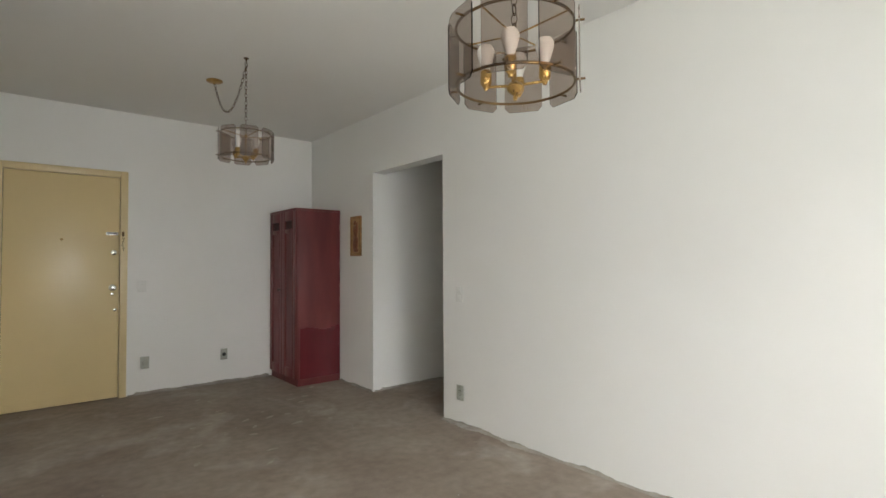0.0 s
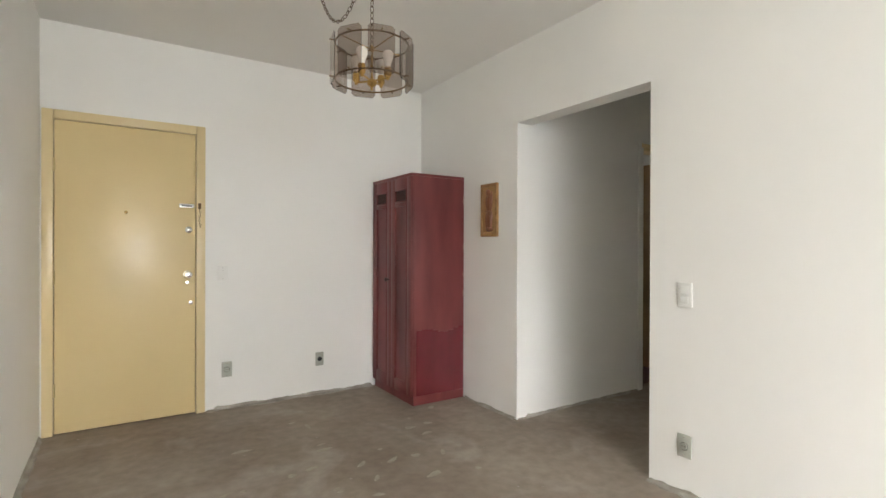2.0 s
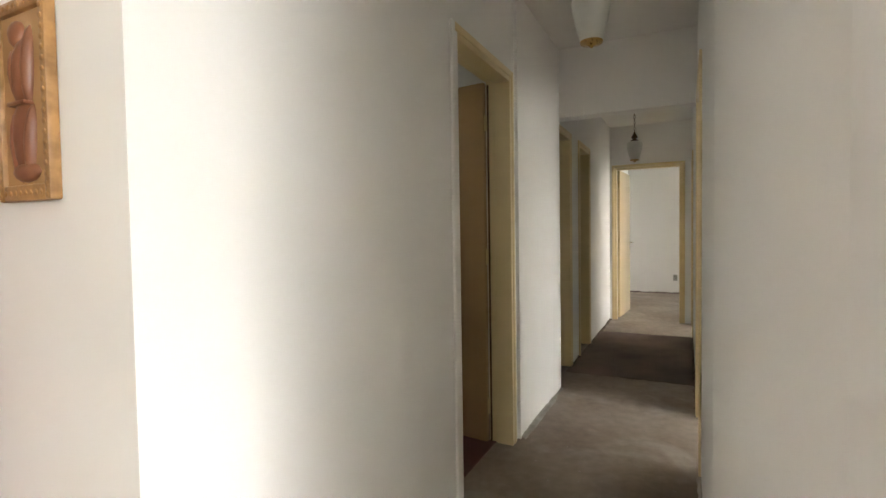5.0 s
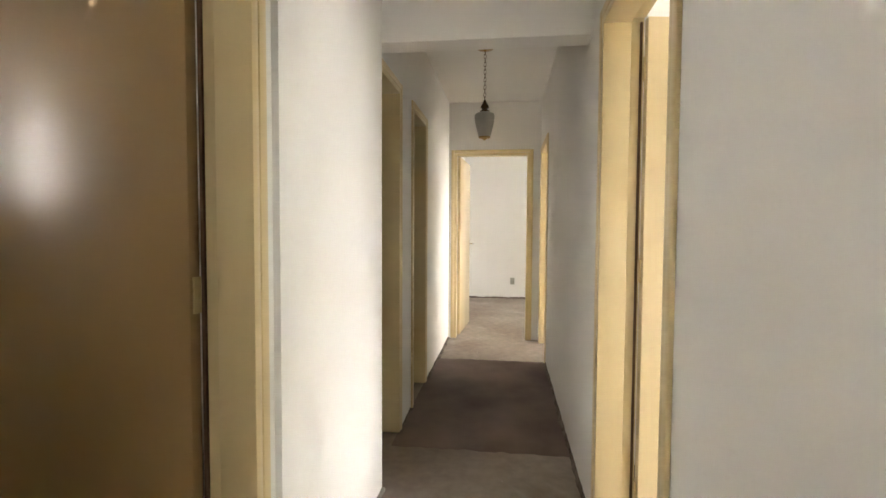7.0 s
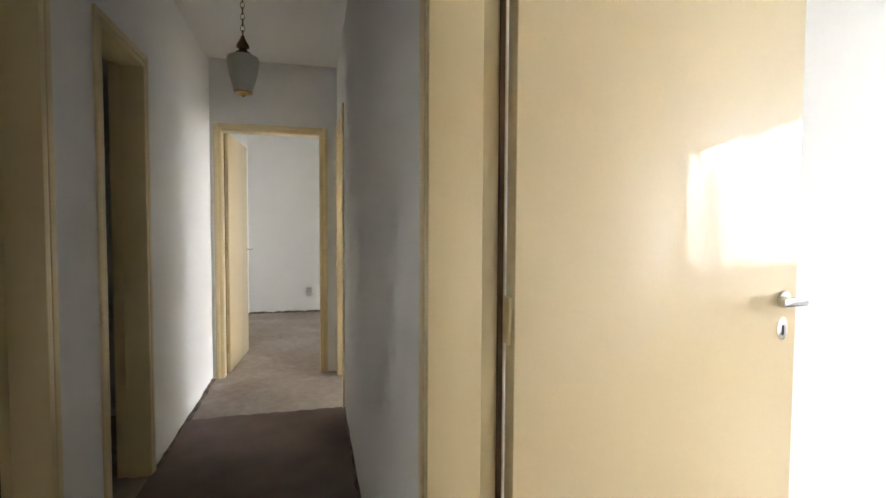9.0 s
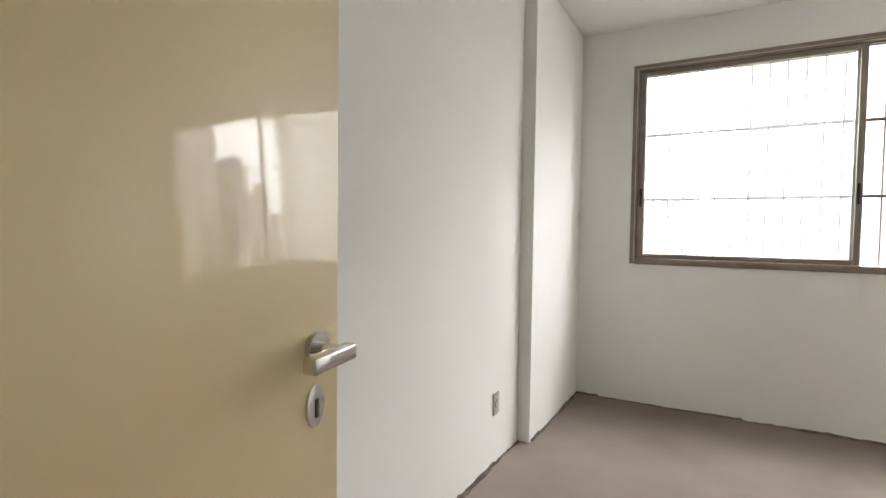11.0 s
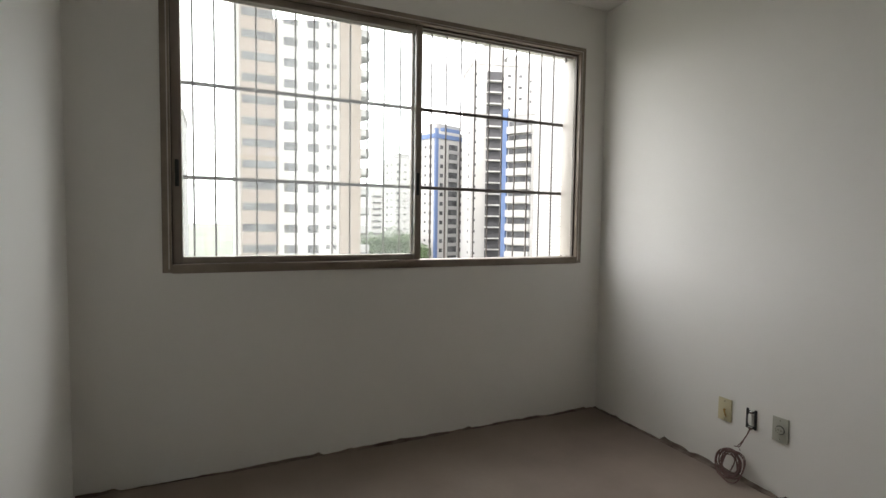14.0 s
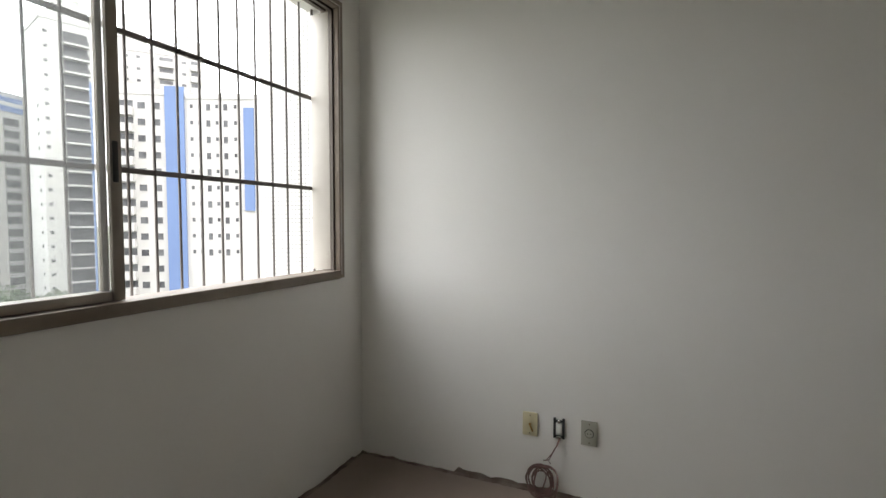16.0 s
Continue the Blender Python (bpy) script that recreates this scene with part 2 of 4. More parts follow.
def ragged_slab(name, x0, x1, y0, y1, top, seed, material, label):
    """A thin floor layer with uneven ends."""
    rnd = random.Random(seed)
    bm = bmesh.new()
    n = 24
    rows = []
    for k in range(n + 1):
        y = y0 + (y1 - y0) * k / n
        a, c = x0 + rnd.uniform(-0.012, 0.012), x1 + rnd.uniform(-0.012, 0.012)
        rows.append([bm.verts.new((a, y, 0.0005)), bm.verts.new((a + 0.02, y, top)), bm.verts.new((c - 0.004, y, top)), bm.verts.new((c, y, 0.0005))])
    for p, q in zip(rows, rows[1:]):
        for j in range(3):
            bm.faces.new((p[j], p[j + 1], q[j + 1], q[j]))
    return setting(name, bm, material, label, "floor")


# brown corridor layer; the shade between the lit doorways is put into its tone
M_FLOOR_BROWN = mat("brown_shaded_screed", (0.245, 0.175, 0.148), 0.8, scale=1.6, fine=30, bump=0.35, dist=0.004, dark=(0.105, 0.066, 0.055), amount=1.0, lo=0.3, hi=0.7)
M_FLOOR_RED = mat("dark_red_kitchen_floor", (0.13, 0.035, 0.028), 0.45, scale=2, fine=30, bump=0.1, dark=(0.085, 0.022, 0.018), amount=0.9)
# darker copy of the screed, toned to its look in this room's light
M_FLOOR_ROOM = mat("reddish_brown_screed", (0.262, 0.211, 0.174), 0.8, scale=1.2, fine=30, bump=0.35, dist=0.004, dark=(0.168, 0.127, 0.10), amount=1.0, lo=0.3, hi=0.7)
bm = bmesh.new()
box(bm, 0.647, 3.773, FACADE + 0.002, -2.535, 0.0, 0.004)
setting("floor_room", bm, M_FLOOR_ROOM, "bare reddish brown screed floor of the room", "floor")
ragged_slab("floor_corridor", 3.85, 5.79, YR, YL2, 0.004, 31, M_FLOOR_BROWN, "brown screed in the corridor, darkened for the shade between doorways")
bm = bmesh.new()
box(bm, 0.145, 2.895, -1.30, 0.995, 0.0, 0.005)
setting("floor_kitchen", bm, M_FLOOR_RED, "dark red kitchen floor", "floor")

wall("wall_entry", 'x', 0.0, 0.15, -3.05, 0.0, 0, CEIL, [(-2.845, -1.93, 0, 2.13)])
wall("wall_living_west", 'y', -2.885, -3.05, FACADE, 0.0, 0, CEIL)
wall("wall_living_east", 'y', 0.0, 0.14, FACADE, 0.0, 0, CEIL, [(-2.49, YL, 0, 2.173)])
wall("wall_living_south", 'x', FACADE, -6.92, -3.05, 0.14, 0, CEIL, [(-2.7, -0.9, 0.9, 2.35)])
wall("wall_corridor_north", 'x', YL, -1.27, 0.14, 3.39, 0, CEIL, [(1.455, 2.215, 0, 2.15)])
wall("wall_corridor_north_end", 'x', YL2, -1.215, 3.39, 6.72, 0, CEIL, [(3.46, 4.06, 0, 2.11), (4.485, 5.05, 0, 2.11)])
wall("wall_corridor_south", 'x', YR, -2.53, 1.0, 6.72, 0, CEIL, [(2.265, 3.13, 0, 2.11), (5.79, 6.60, 0, 2.11)])
wall("wall_corridor_end", 'y', 6.72, 6.86, -2.53, -1.215, 0, CEIL, [(-2.265, -1.425, 0, 2.11)])
# splayed so that the corridor wall's end stays out of the camera's sight
bm = bmesh.new()
for v in box(bm, 0.14, 1.0, -2.53, YR, 0, CEIL):
    if v.co.y > -2.5 and v.co.x < 0.5:
        v.co.y = -2.49
setting("wall_corridor_splay", bm, M_WALL, "cream white plaster wall, splayed to fit the view", "wall")
bm = bmesh.new()
box(bm, 3.39, 3.53, YR, YL2, 2.15, CORR)
setting("beam", bm, M_WALL, "painted plaster beam across the corridor", "beam")
# rooms beside the corridor
wall("wall_kitchen_north", 'x', 1.0, 1.15, 0.14, 2.9, 0, CEIL, [(1.15, 1.80, 1.5, 2.4)])
wall("wall_bath_north", 'x', 1.0, 1.15, 2.9, 6.86, 0, CEIL)
wall("wall_kitchen_west", 'y', 0.14, 0.0, 0.15, 1.15, 0, CEIL)
wall("wall_kitchen_east", 'y', 2.9, 3.0, -1.27, 1.0, 0, CEIL)
wall("wall_bath_east", 'y', 4.22, 4.32, -1.215, 1.0, 0, CEIL)
wall("wall_store_east", 'y', 6.0, 6.1, -1.215, 1.0, 0, CEIL)
# the room with the window
wall("wall_room_west", 'y', 0.645, 0.14, FACADE, -2.53, 0, CEIL)
wall("wall_room_east", 'y', 3.775, 3.87, FACADE, -2.53, 0, CEIL)
bm = bmesh.new()
box(bm, 3.698, 3.775, FACADE, -5.64, 0, CEIL)
setting("wall_pillar", bm, M_WALL, "shallow painted plaster pillar in the wall", "pillar")
WX0, WX1, WZ0, WZ1 = 0.84, 3.305, 1.055, 2.455
wall("wall_facade", 'x', FACADE, -6.92, 0.645, 3.775, 0, CEIL, [(WX0, WX1, WZ0, WZ1)])
# the far rooms
wall("wall_bedroom_south", 'x', FACADE, -6.92, 3.775, 6.72, 0, CEIL, [(4.1, 6.3, 1.05, 2.45)])
wall("wall_bedroom_east", 'y', 6.72, 6.86, FACADE, -2.53, 0, CEIL)
wall("wall_end_south", 'x', FACADE, -6.92, 6.72, 11.4, 0, CEIL, [(8.6, 9.8, 1.2, 2.3)])
wall("wall_end_east", 'y', 10.0, 10.15, FACADE, -0.5, 0, CEIL)
wall("wall_end_north", 'x', -1.27, -1.13, 6.86, 10.0, 0, CEIL, [(8.15, 9.85, 0.09, 2.12)])
wall("wall_niche_back", 'x', -0.62, -0.5, 6.86, 10.0, 0, CEIL)
bm = bmesh.new()
box(bm, 2.305, 3.39, YL - 0.02, YL, 0, CORR)
setting("wall_pilaster", bm, M_WALL, "shallow painted plaster pilaster in the corridor", "pillar")


# ---------------- doors ----------------
def plate_lever(leaf, side, x, z):
    """Lever handle with a rose and a key plate on one face of a leaf (side: the face's y and its outward sign)."""
    y, s = side
    h = bmesh.new()
    tube(h, (x, y, z), (x, y + s * 0.008, z), 0.021, 20)
    tube(h, (x, y + s * 0.008, z), (x, y + s * 0.05, z), 0.008, 12)
    hd = part("handle", h, M_CHROME, leaf, "chrome lever door handle", True)
    h = bmesh.new()
    box(h, x - 0.078, x + 0.010, y + s * 0.038 if s > 0 else y - 0.058, y + 0.058 if s > 0 else y - 0.038, z - 0.010, z + 0.010, 0.004)
    part("lever", h, M_CHROME, hd, "", True)
    h = bmesh.new()
    lathe(h, [(0.019, 0), (0.019, 0.003), (0.016, 0.004)], 20)
    bmesh.ops.scale(h, vec=(1, 1.5, 1), verts=h.verts)
    bmesh.ops.transform(h, matrix=Matrix.Translation((x, y, z - 0.075)) @ Matrix.Rotation(radians(-90 * s), 4, 'X'), verts=h.verts)
    kp = part("key_plate", h, M_CHROME, leaf, "oval chrome key plate", True)
    h = bmesh.new()
    y0, y1 = sorted((y + s * 0.0035, y + s * 0.0052))
    box(h, x - 0.003, x + 0.003, y0, y1, z - 0.09, z - 0.066)
    part("keyhole", h, M_BLACK, kp)


def door(name, m, outer, depth, hinge, angle, label, top=2.15, lever=True, leaf_on=True, handle_z=1.06, paint=None, blend_side=None):
    """A casing in a wall and its leaf. Local x runs along the wall, y through it (0 to depth) towards the room into which the leaf swings. hinge: -1 or 1."""
    d = thing(name, m, label, "door", "", "structure")
    h2 = outer / 2
    tw, jt = 0.036, 0.03            # casing and lining
    for y0, y1 in ((-0.014, 0.0), (depth, depth + 0.014)):
        for s in (-1, 1):
            b = bmesh.new()
            xa, xb = sorted((s * h2, s * (h2 - tw)))
            box(b, xa, xb, y0, y1, 0, top, 0.005)
            # one side takes the wall colour so no yellow edge shows from the camera
            part("casing", b, M_WALL if y0 < 0 and s == blend_side else M_TRIM, d, "casing given the wall colour to fit the view" if y0 < 0 and s == blend_side else "", True)
        b = bmesh.new()
        box(b, -h2 + tw, h2 - tw, y0, y1, top - tw, top, 0.005)
        part("casing", b, M_TRIM, d, "", True)
    inn = h2 - tw - jt
    for s in (-1, 1):
        b = bmesh.new()
        xa, xb = sorted((s * (h2 - tw + 0.001), s * inn))
        box(b, xa, xb, -0.010, depth - 0.042, 0, top - tw - 0.001, 0.003)
        xa, xb = sorted((s * (h2 - tw + 0.001), s * (inn + 0.014)))
        box(b, xa, xb, depth - 0.042, depth + 0.010, 0, top - tw - 0.001, 0.002)
        # the jamb on that side is in wall colour too, to fit the view
        part("jamb", b, M_WALL if s == blend_side else M_TRIM, d, "", True)
    b = bmesh.new()
    box(b, -inn, inn, -0.010, depth - 0.042, top - tw - jt, top - tw - 0.001, 0.003)
    box(b, -inn, inn, depth - 0.042, depth + 0.010, top - tw - jt + 0.014, top - tw - 0.001, 0.002)
    part("head_jamb", b, M_TRIM, d, "", True)
    if not leaf_on:
        return d
    # Dark strip at the hinge gap: the gap's shade is put into colour
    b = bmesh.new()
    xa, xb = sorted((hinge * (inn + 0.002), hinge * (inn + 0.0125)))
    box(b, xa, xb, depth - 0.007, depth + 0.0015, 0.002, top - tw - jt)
    part("gap_strip", b, M_GAP_SHADE, d, "dark strip with the shade of the hinge gap in its colour")
    wl = 2 * inn + 0.020
    tl = 0.035
    zl = top - tw - jt + 0.010
    b = bmesh.new()
    xa, xb = sorted((0.004 * -hinge, -hinge * wl))
    box(b, xa, xb, -tl, 0, 0.008, zl, 0.003)
    leaf = part("leaf", b, paint or M_DOOR, d, "flush leaf in glossy %s paint" % ("shade-darkened cream" if paint else "cream yellow"), True)
    leaf.matrix_local = Matrix.Translation((hinge * (inn + 0.010), depth + 0.006, 0)) @ Matrix.Rotation(radians(-hinge * angle), 4, 'Z')
    for z in (0.22, 1.115, 1.90):
        b = bmesh.new()
        tube(b, (0.003 * hinge, 0.006, z - 0.045), (0.003 * hinge, 0.006, z + 0.045), 0.006, 10)
        xa, xb = sorted((0.003 * hinge, -hinge * 0.02))
        box(b, xa, xb, -0.002, 0.002, z - 0.045, z + 0.045)
        box(b, 0.003 * hinge - 0.003, 0.003 * hinge + 0.003, -0.03, 0.004, z - 0.045, z + 0.045, 0.001)
        part("hinge", b, M_HINGE, leaf, "painted steel hinge", True)
    if lever:
        x = -hinge * (wl - 0.055)
        for side in ((-tl, -1), (0.0, 1)):
            plate_lever(leaf, side, x, handle_z) if hinge < 0 else mirrored_lever(leaf, side, x, handle_z)
    return d


def mirrored_lever(leaf, side, x, z):
    y, s = side
    h = bmesh.new()
    tube(h, (x, y, z), (x, y + s * 0.008, z), 0.021, 20)
    tube(h, (x, y + s * 0.008, z), (x, y + s * 0.05, z), 0.008, 12)
    hd = part("handle", h, M_CHROME, leaf, "chrome lever door handle", True)
    h = bmesh.new()
    y0, y1 = sorted((y + s * 0.038, y + s * 0.058))
    box(h, x - 0.010, x + 0.105, y0, y1, z - 0.010, z + 0.010, 0.004)
    part("lever", h, M_CHROME, hd, "", True)
    h = bmesh.new()
    lathe(h, [(0.019, 0), (0.019, 0.003), (0.016, 0.004)], 20)
    bmesh.ops.scale(h, vec=(1, 1.5, 1), verts=h.verts)
    bmesh.ops.transform(h, matrix=Matrix.Translation((x, y, z - 0.075)) @ Matrix.Rotation(radians(-90 * s), 4, 'X'), verts=h.verts)
    kp = part("key_plate", h, M_CHROME, leaf, "oval chrome key plate", True)
    h = bmesh.new()
    y0, y1 = sorted((y + s * 0.0035, y + s * 0.0052))
    box(h, x - 0.003, x + 0.003, y0, y1, z - 0.09, z - 0.066)
    part("keyhole", h, M_BLACK, kp)


# leaves hang on the far jambs and stand open into their rooms
# darker copy of the cream paint: the kitchen leaf's shade is in the colour
M_CREAM_SHADED = mat("shaded_cream_paint", (0.40, 0.255, 0.115), 0.36, scale=0.8, fine=25, bump=0.0, dark=(0.37, 0.23, 0.10), coat=0.2, amount=0.4, lo=0.15, hi=0.9)
door("door_1", pose(1.83, YL, 0), 0.85, 0.13, 1, 98, "kitchen door standing open, its cream leaf darkened for shade, in a cream casing", handle_z=1.12, paint=M_CREAM_SHADED, blend_side=-1, top=2.19)
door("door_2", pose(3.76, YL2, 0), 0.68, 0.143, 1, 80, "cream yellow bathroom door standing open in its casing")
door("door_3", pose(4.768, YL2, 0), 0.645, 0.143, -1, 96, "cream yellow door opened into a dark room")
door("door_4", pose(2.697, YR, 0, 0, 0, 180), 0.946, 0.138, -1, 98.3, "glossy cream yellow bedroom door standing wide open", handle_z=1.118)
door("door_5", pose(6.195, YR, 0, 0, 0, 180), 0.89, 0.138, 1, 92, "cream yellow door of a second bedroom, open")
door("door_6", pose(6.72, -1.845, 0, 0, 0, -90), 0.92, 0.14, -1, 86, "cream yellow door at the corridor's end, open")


def entry_door():
    """The flat's front door, shut, with its locks and chain."""
    d = thing("door_7", pose(-2.3875, 0, 0), "shut cream yellow front door with peephole and locks", "door", "", "structure")
    h2, tw, top = 0.4875, 0.062, 2.165
    for s in (-1, 1):
        b = bmesh.new()
        xa, xb = sorted((s * h2, s * (h2 - tw)))
        box(b, xa, xb, -0.020, 0.05, 0, top, 0.006)
        part("frame_post", b, M_TRIM, d, "", True)
    b = bmesh.new()
    box(b, -h2 + tw, h2 - tw, -0.020, 0.05, top - tw, top, 0.006)
    part("frame_head", b, M_TRIM, d, "", True)
    b = bmesh.new()
    box(b, -h2 + 0.03, h2 - 0.03, 0.05, 0.15, 0, top - 0.03)
    part("backing", b, M_GAP, d)
    b = bmesh.new()
    box(b, -h2 + tw + 0.004, h2 - tw - 0.004, -0.006, 0.03, 0.010, top - tw - 0.004, 0.003)
    leaf = part("leaf", b, M_DOOR_OLD, d, "flush leaf in cream yellow paint", True)
    y = -0.006
    b = bmesh.new()
    lathe(b, [(0.011, 0), (0.011, 0.004), (0.006, 0.006)], 16)
    bmesh.ops.transform(b, matrix=Matrix.Translation((-0.02, y, 1.50)) @ Matrix.Rotation(radians(90), 4, 'X'), verts=b.verts)
    part("peephole", b, M_BRASS, leaf, "brass peephole", True)
    b = bmesh.new()
    lathe(b, [(0.024, 0), (0.024, 0.004), (0.016, 0.008), (0.008, 0.01)], 20)
    bmesh.ops.transform(b, matrix=Matrix.Translation((0.375, y, 1.385)) @ Matrix.Rotation(radians(90), 4, 'X'), verts=b.verts)
    part("lock_cylinder", b, M_CHROME, leaf, "round chrome lock cylinder", True)
    b = bmesh.new()
    lathe(b, [(0.030, 0), (0.030, 0.005), (0.014, 0.008), (0.012, 0.03), (0.026, 0.04), (0.029, 0.055), (0.022, 0.066), (0.006, 0.07)], 24)
    bmesh.ops.transform(b, matrix=Matrix.Translation((0.368, y, 1.05)) @ Matrix.Rotation(radians(90), 4, 'X'), verts=b.verts)
    part("knob", b, M_CHROME, leaf, "round chrome door knob", True)
    b = bmesh.new()
    lathe(b, [(0.013, 0), (0.013, 0.003), (0.009, 0.004)], 16)
    bmesh.ops.transform(b, matrix=Matrix.Translation((0.366, y, 0.99)) @ Matrix.Rotation(radians(90), 4, 'X'), verts=b.verts)
    part("keyhole", b, M_CHROME, leaf, "", True)
    b = bmesh.new()
    lathe(b, [(0.014, 0), (0.014, 0.004), (0.007, 0.006)], 16)
    bmesh.ops.transform(b, matrix=Matrix.Translation((0.39, y, 0.84)) @ Matrix.Rotation(radians(90), 4, 'X'), verts=b.verts)
    part("latch_button", b, M_CHROME, leaf, "", True)
    b = bmesh.new()
    box(b, 0.312, 0.412, y - 0.006, y, 1.548, 1.578, 0.002)
    rail = part("chain_rail", b, M_CHROME, leaf, "steel chain guard rail", True)
    b = bmesh.new()
    box(b, 0.325, 0.40, y - 0.0085, y - 0.0062, 1.557, 1.569)
    part("slot", b, M_BLACK, rail)
    b = bmesh.new()
    box(b, 0.437, 0.457, -0.030, -0.0205, 1.54, 1.585, 0.003)
    holder = part("chain_holder", b, M_BRONZE, d, "dark chain holder", True)
    b = bmesh.new()
    for i in range(9):
        ring(b, (0.447 + 0.004 * math.sin(i), -0.030, 1.535 - 0.016 * i), 0.007, 0.0018, 12, 6,
             Matrix.Rotation(radians(90), 3, 'X') if i % 2 else Matrix.Rotation(radians(90), 3, 'Y'))
    part("chain", b, M_BRONZE, holder, "short hanging steel chain", True)
    for z in (0.3, 1.05, 1.8):
        b = bmesh.new()
        tube(b, (-0.421, y - 0.004, z - 0.045), (-0.421, y - 0.004, z + 0.045), 0.006, 10)
        part("hinge", b, M_HINGE, d, "", True)


entry_door()


M_SCAR_PALE = mat("bare_pale_wood", (0.55, 0.42, 0.34), 0.8, fine=90)


# ---------------- the red wardrobe ----------------
def wardrobe():
    w = thing("wardrobe", pose(-0.26, -0.378, 0), "narrow red mahogany wardrobe with two panelled doors", "wardrobe")
    x0, x1, y0, y1, H = -0.235, 0.252, -0.357, 0.352, 1.85
    b = bmesh.new()
    box(b, x0 + 0.004, x1, y0 + 0.003, y1, 0, 0.07)
    part("plinth", b, M_WOOD, w)
    b = bmesh.new()
    box(b, x0, x1, y0, y1, 0.07, H - 0.022, 0.003)
    part("body", b, M_WOOD, w, "stained and scuffed mahogany sides", True)
    b = bmesh.new()
    box(b, x0 - 0.022, x1, y0 - 0.004, y1 + 0.004, H - 0.022, H, 0.004)
    part("top", b, M_WOOD, w, "", True)
    b = bmesh.new()
    wide = (x1 - x0 - 0.034) / 9
    for k, step in enumerate((0.592, 0.600, 0.596, 0.584, 0.572, 0.566, 0.574, 0.590, 0.604)):
        box(b, x0 + 0.03 + k * wide, x0 + 0.03 + (k + 1) * wide, y0 - 0.0015, y0 + 0.001, 0.074, step)
    part("repaint_patch", b, mat("fresh_mahogany_stain", (0.16, 0.019, 0.025), 0.24, scale=3, fine=60, bump=0.05, dark=(0.10, 0.013, 0.017), amount=0.9, stretch=(2, 2, 0.8), coat=0.35), w, "redder, glossier patch low on the side")
    mid = (y0 + y1) / 2
    for a, c, knob in ((y0 + 0.004, mid - 0.002, False), (mid + 0.002, y1 - 0.004, True)):
        st = 0.068
        b = bmesh.new()
        xf, xb = x0 - 0.022, x0 - 0.001
        box(b, xf, xb, a, a + st, 0.075, H - 0.025, 0.003)
        box(b, xf, xb, c - st, c, 0.075, H - 0.025, 0.003)
        box(b, xf, xb, a + st, c - st, 0.075, 0.16, 0.003)
        box(b, xf, xb, a + st, c - st, H - 0.115, H - 0.025, 0.003)
        box(b, xf, xb, a + st, c - st, H - 0.245, H - 0.225, 0.003)
        dr = part("door", b, M_WOOD, w, "framed mahogany door", True)
        b = bmesh.new()
        box(b, xf + 0.011, xb, a + st, c - st, 0.16, H - 0.245)
        part("panel", b, M_WOOD, dr, "", True)
        b = bmesh.new()
        for s, e in ((a + st, a + st + 0.012), (c - st - 0.012, c - st)):
            box(b, xf - 0.005, xf + 0.012, s, e, 0.16, H - 0.245, 0.004)
            box(b, xf - 0.005, xf + 0.012, s, e, H - 0.225, H - 0.115, 0.004)
        for s, e in ((0.16, 0.172), (H - 0.257, H - 0.245), (H - 0.225, H - 0.213), (H - 0.127, H - 0.115)):
            box(b, xf - 0.005, xf + 0.012, a + st + 0.012, c - st - 0.012, s, e, 0.004)
        part("moulding", b, M_WOOD, dr, "", True)
        b = bmesh.new()
        box(b, xf + 0.016, xb, a + st, c - st, H - 0.225, H - 0.115)
        part("vent_backing", b, M_WOOD_DARK, dr)
        b = bmesh.new()
        ya, yb, za, zb = a + st + 0.012, c - st - 0.012, H - 0.213, H - 0.127
        for sgn in (-1, 1):
            k = ya - 0.09
            while k < yb + 0.09:
                p, q = (k, za), (k + sgn * (zb - za), zb)
                if sgn < 0:
                    p, q = (k + (zb - za), za), (k, zb)
                # clip to the opening
                (py, pz), (qy, qz) = p, q
                lo, hi = 0.0, 1.0
                dy = qy - py
                for lim, s in ((ya, 1), (yb, -1)):
                    den = dy * s
                    num = (lim - py) * s
                    if den > 0:
                        lo = max(lo, num / den)
                    else:
                        hi = min(hi, num / den)
                if hi - lo > 0.08:
                    tube(b, (xf + 0.008 + 0.002 * sgn, py + dy * lo, pz + (qz - pz) * lo), (xf + 0.008 + 0.002 * sgn, py + dy * hi, pz + (qz - pz) * hi), 0.0028, 6)
                k += 0.020
        part("vent_lattice", b, M_WOOD_DARK, dr, "diagonal lattice vent")
        if knob:
            b = bmesh.new()
            lathe(b, [(0.008, 0), (0.008, 0.016), (0.017, 0.024), (0.019, 0.034), (0.008, 0.041)], 16)
            bmesh.ops.transform(b, matrix=Matrix.Translation((xf, a + 0.03, 0.985)) @ Matrix.Rotation(radians(-90), 4, 'Y'), verts=b.verts)
            part("knob", b, M_WOOD_DARK, dr, "small dark wooden knob", True)
    # chips along the back edge and at the foot
    for z, h in ((1.62, 0.07), (1.24, 0.05), (1.02, 0.03), (0.86, 0.04), (0.32, 0.10), (0.5, 0.03)):
        b = bmesh.new()
        box(b, x1 - 0.009, x1 - 0.004, y0 - 0.0012, y0, z, z + h)
        part("chip", b, M_SCAR_PALE, w, "pale chip in the edge")


wardrobe()


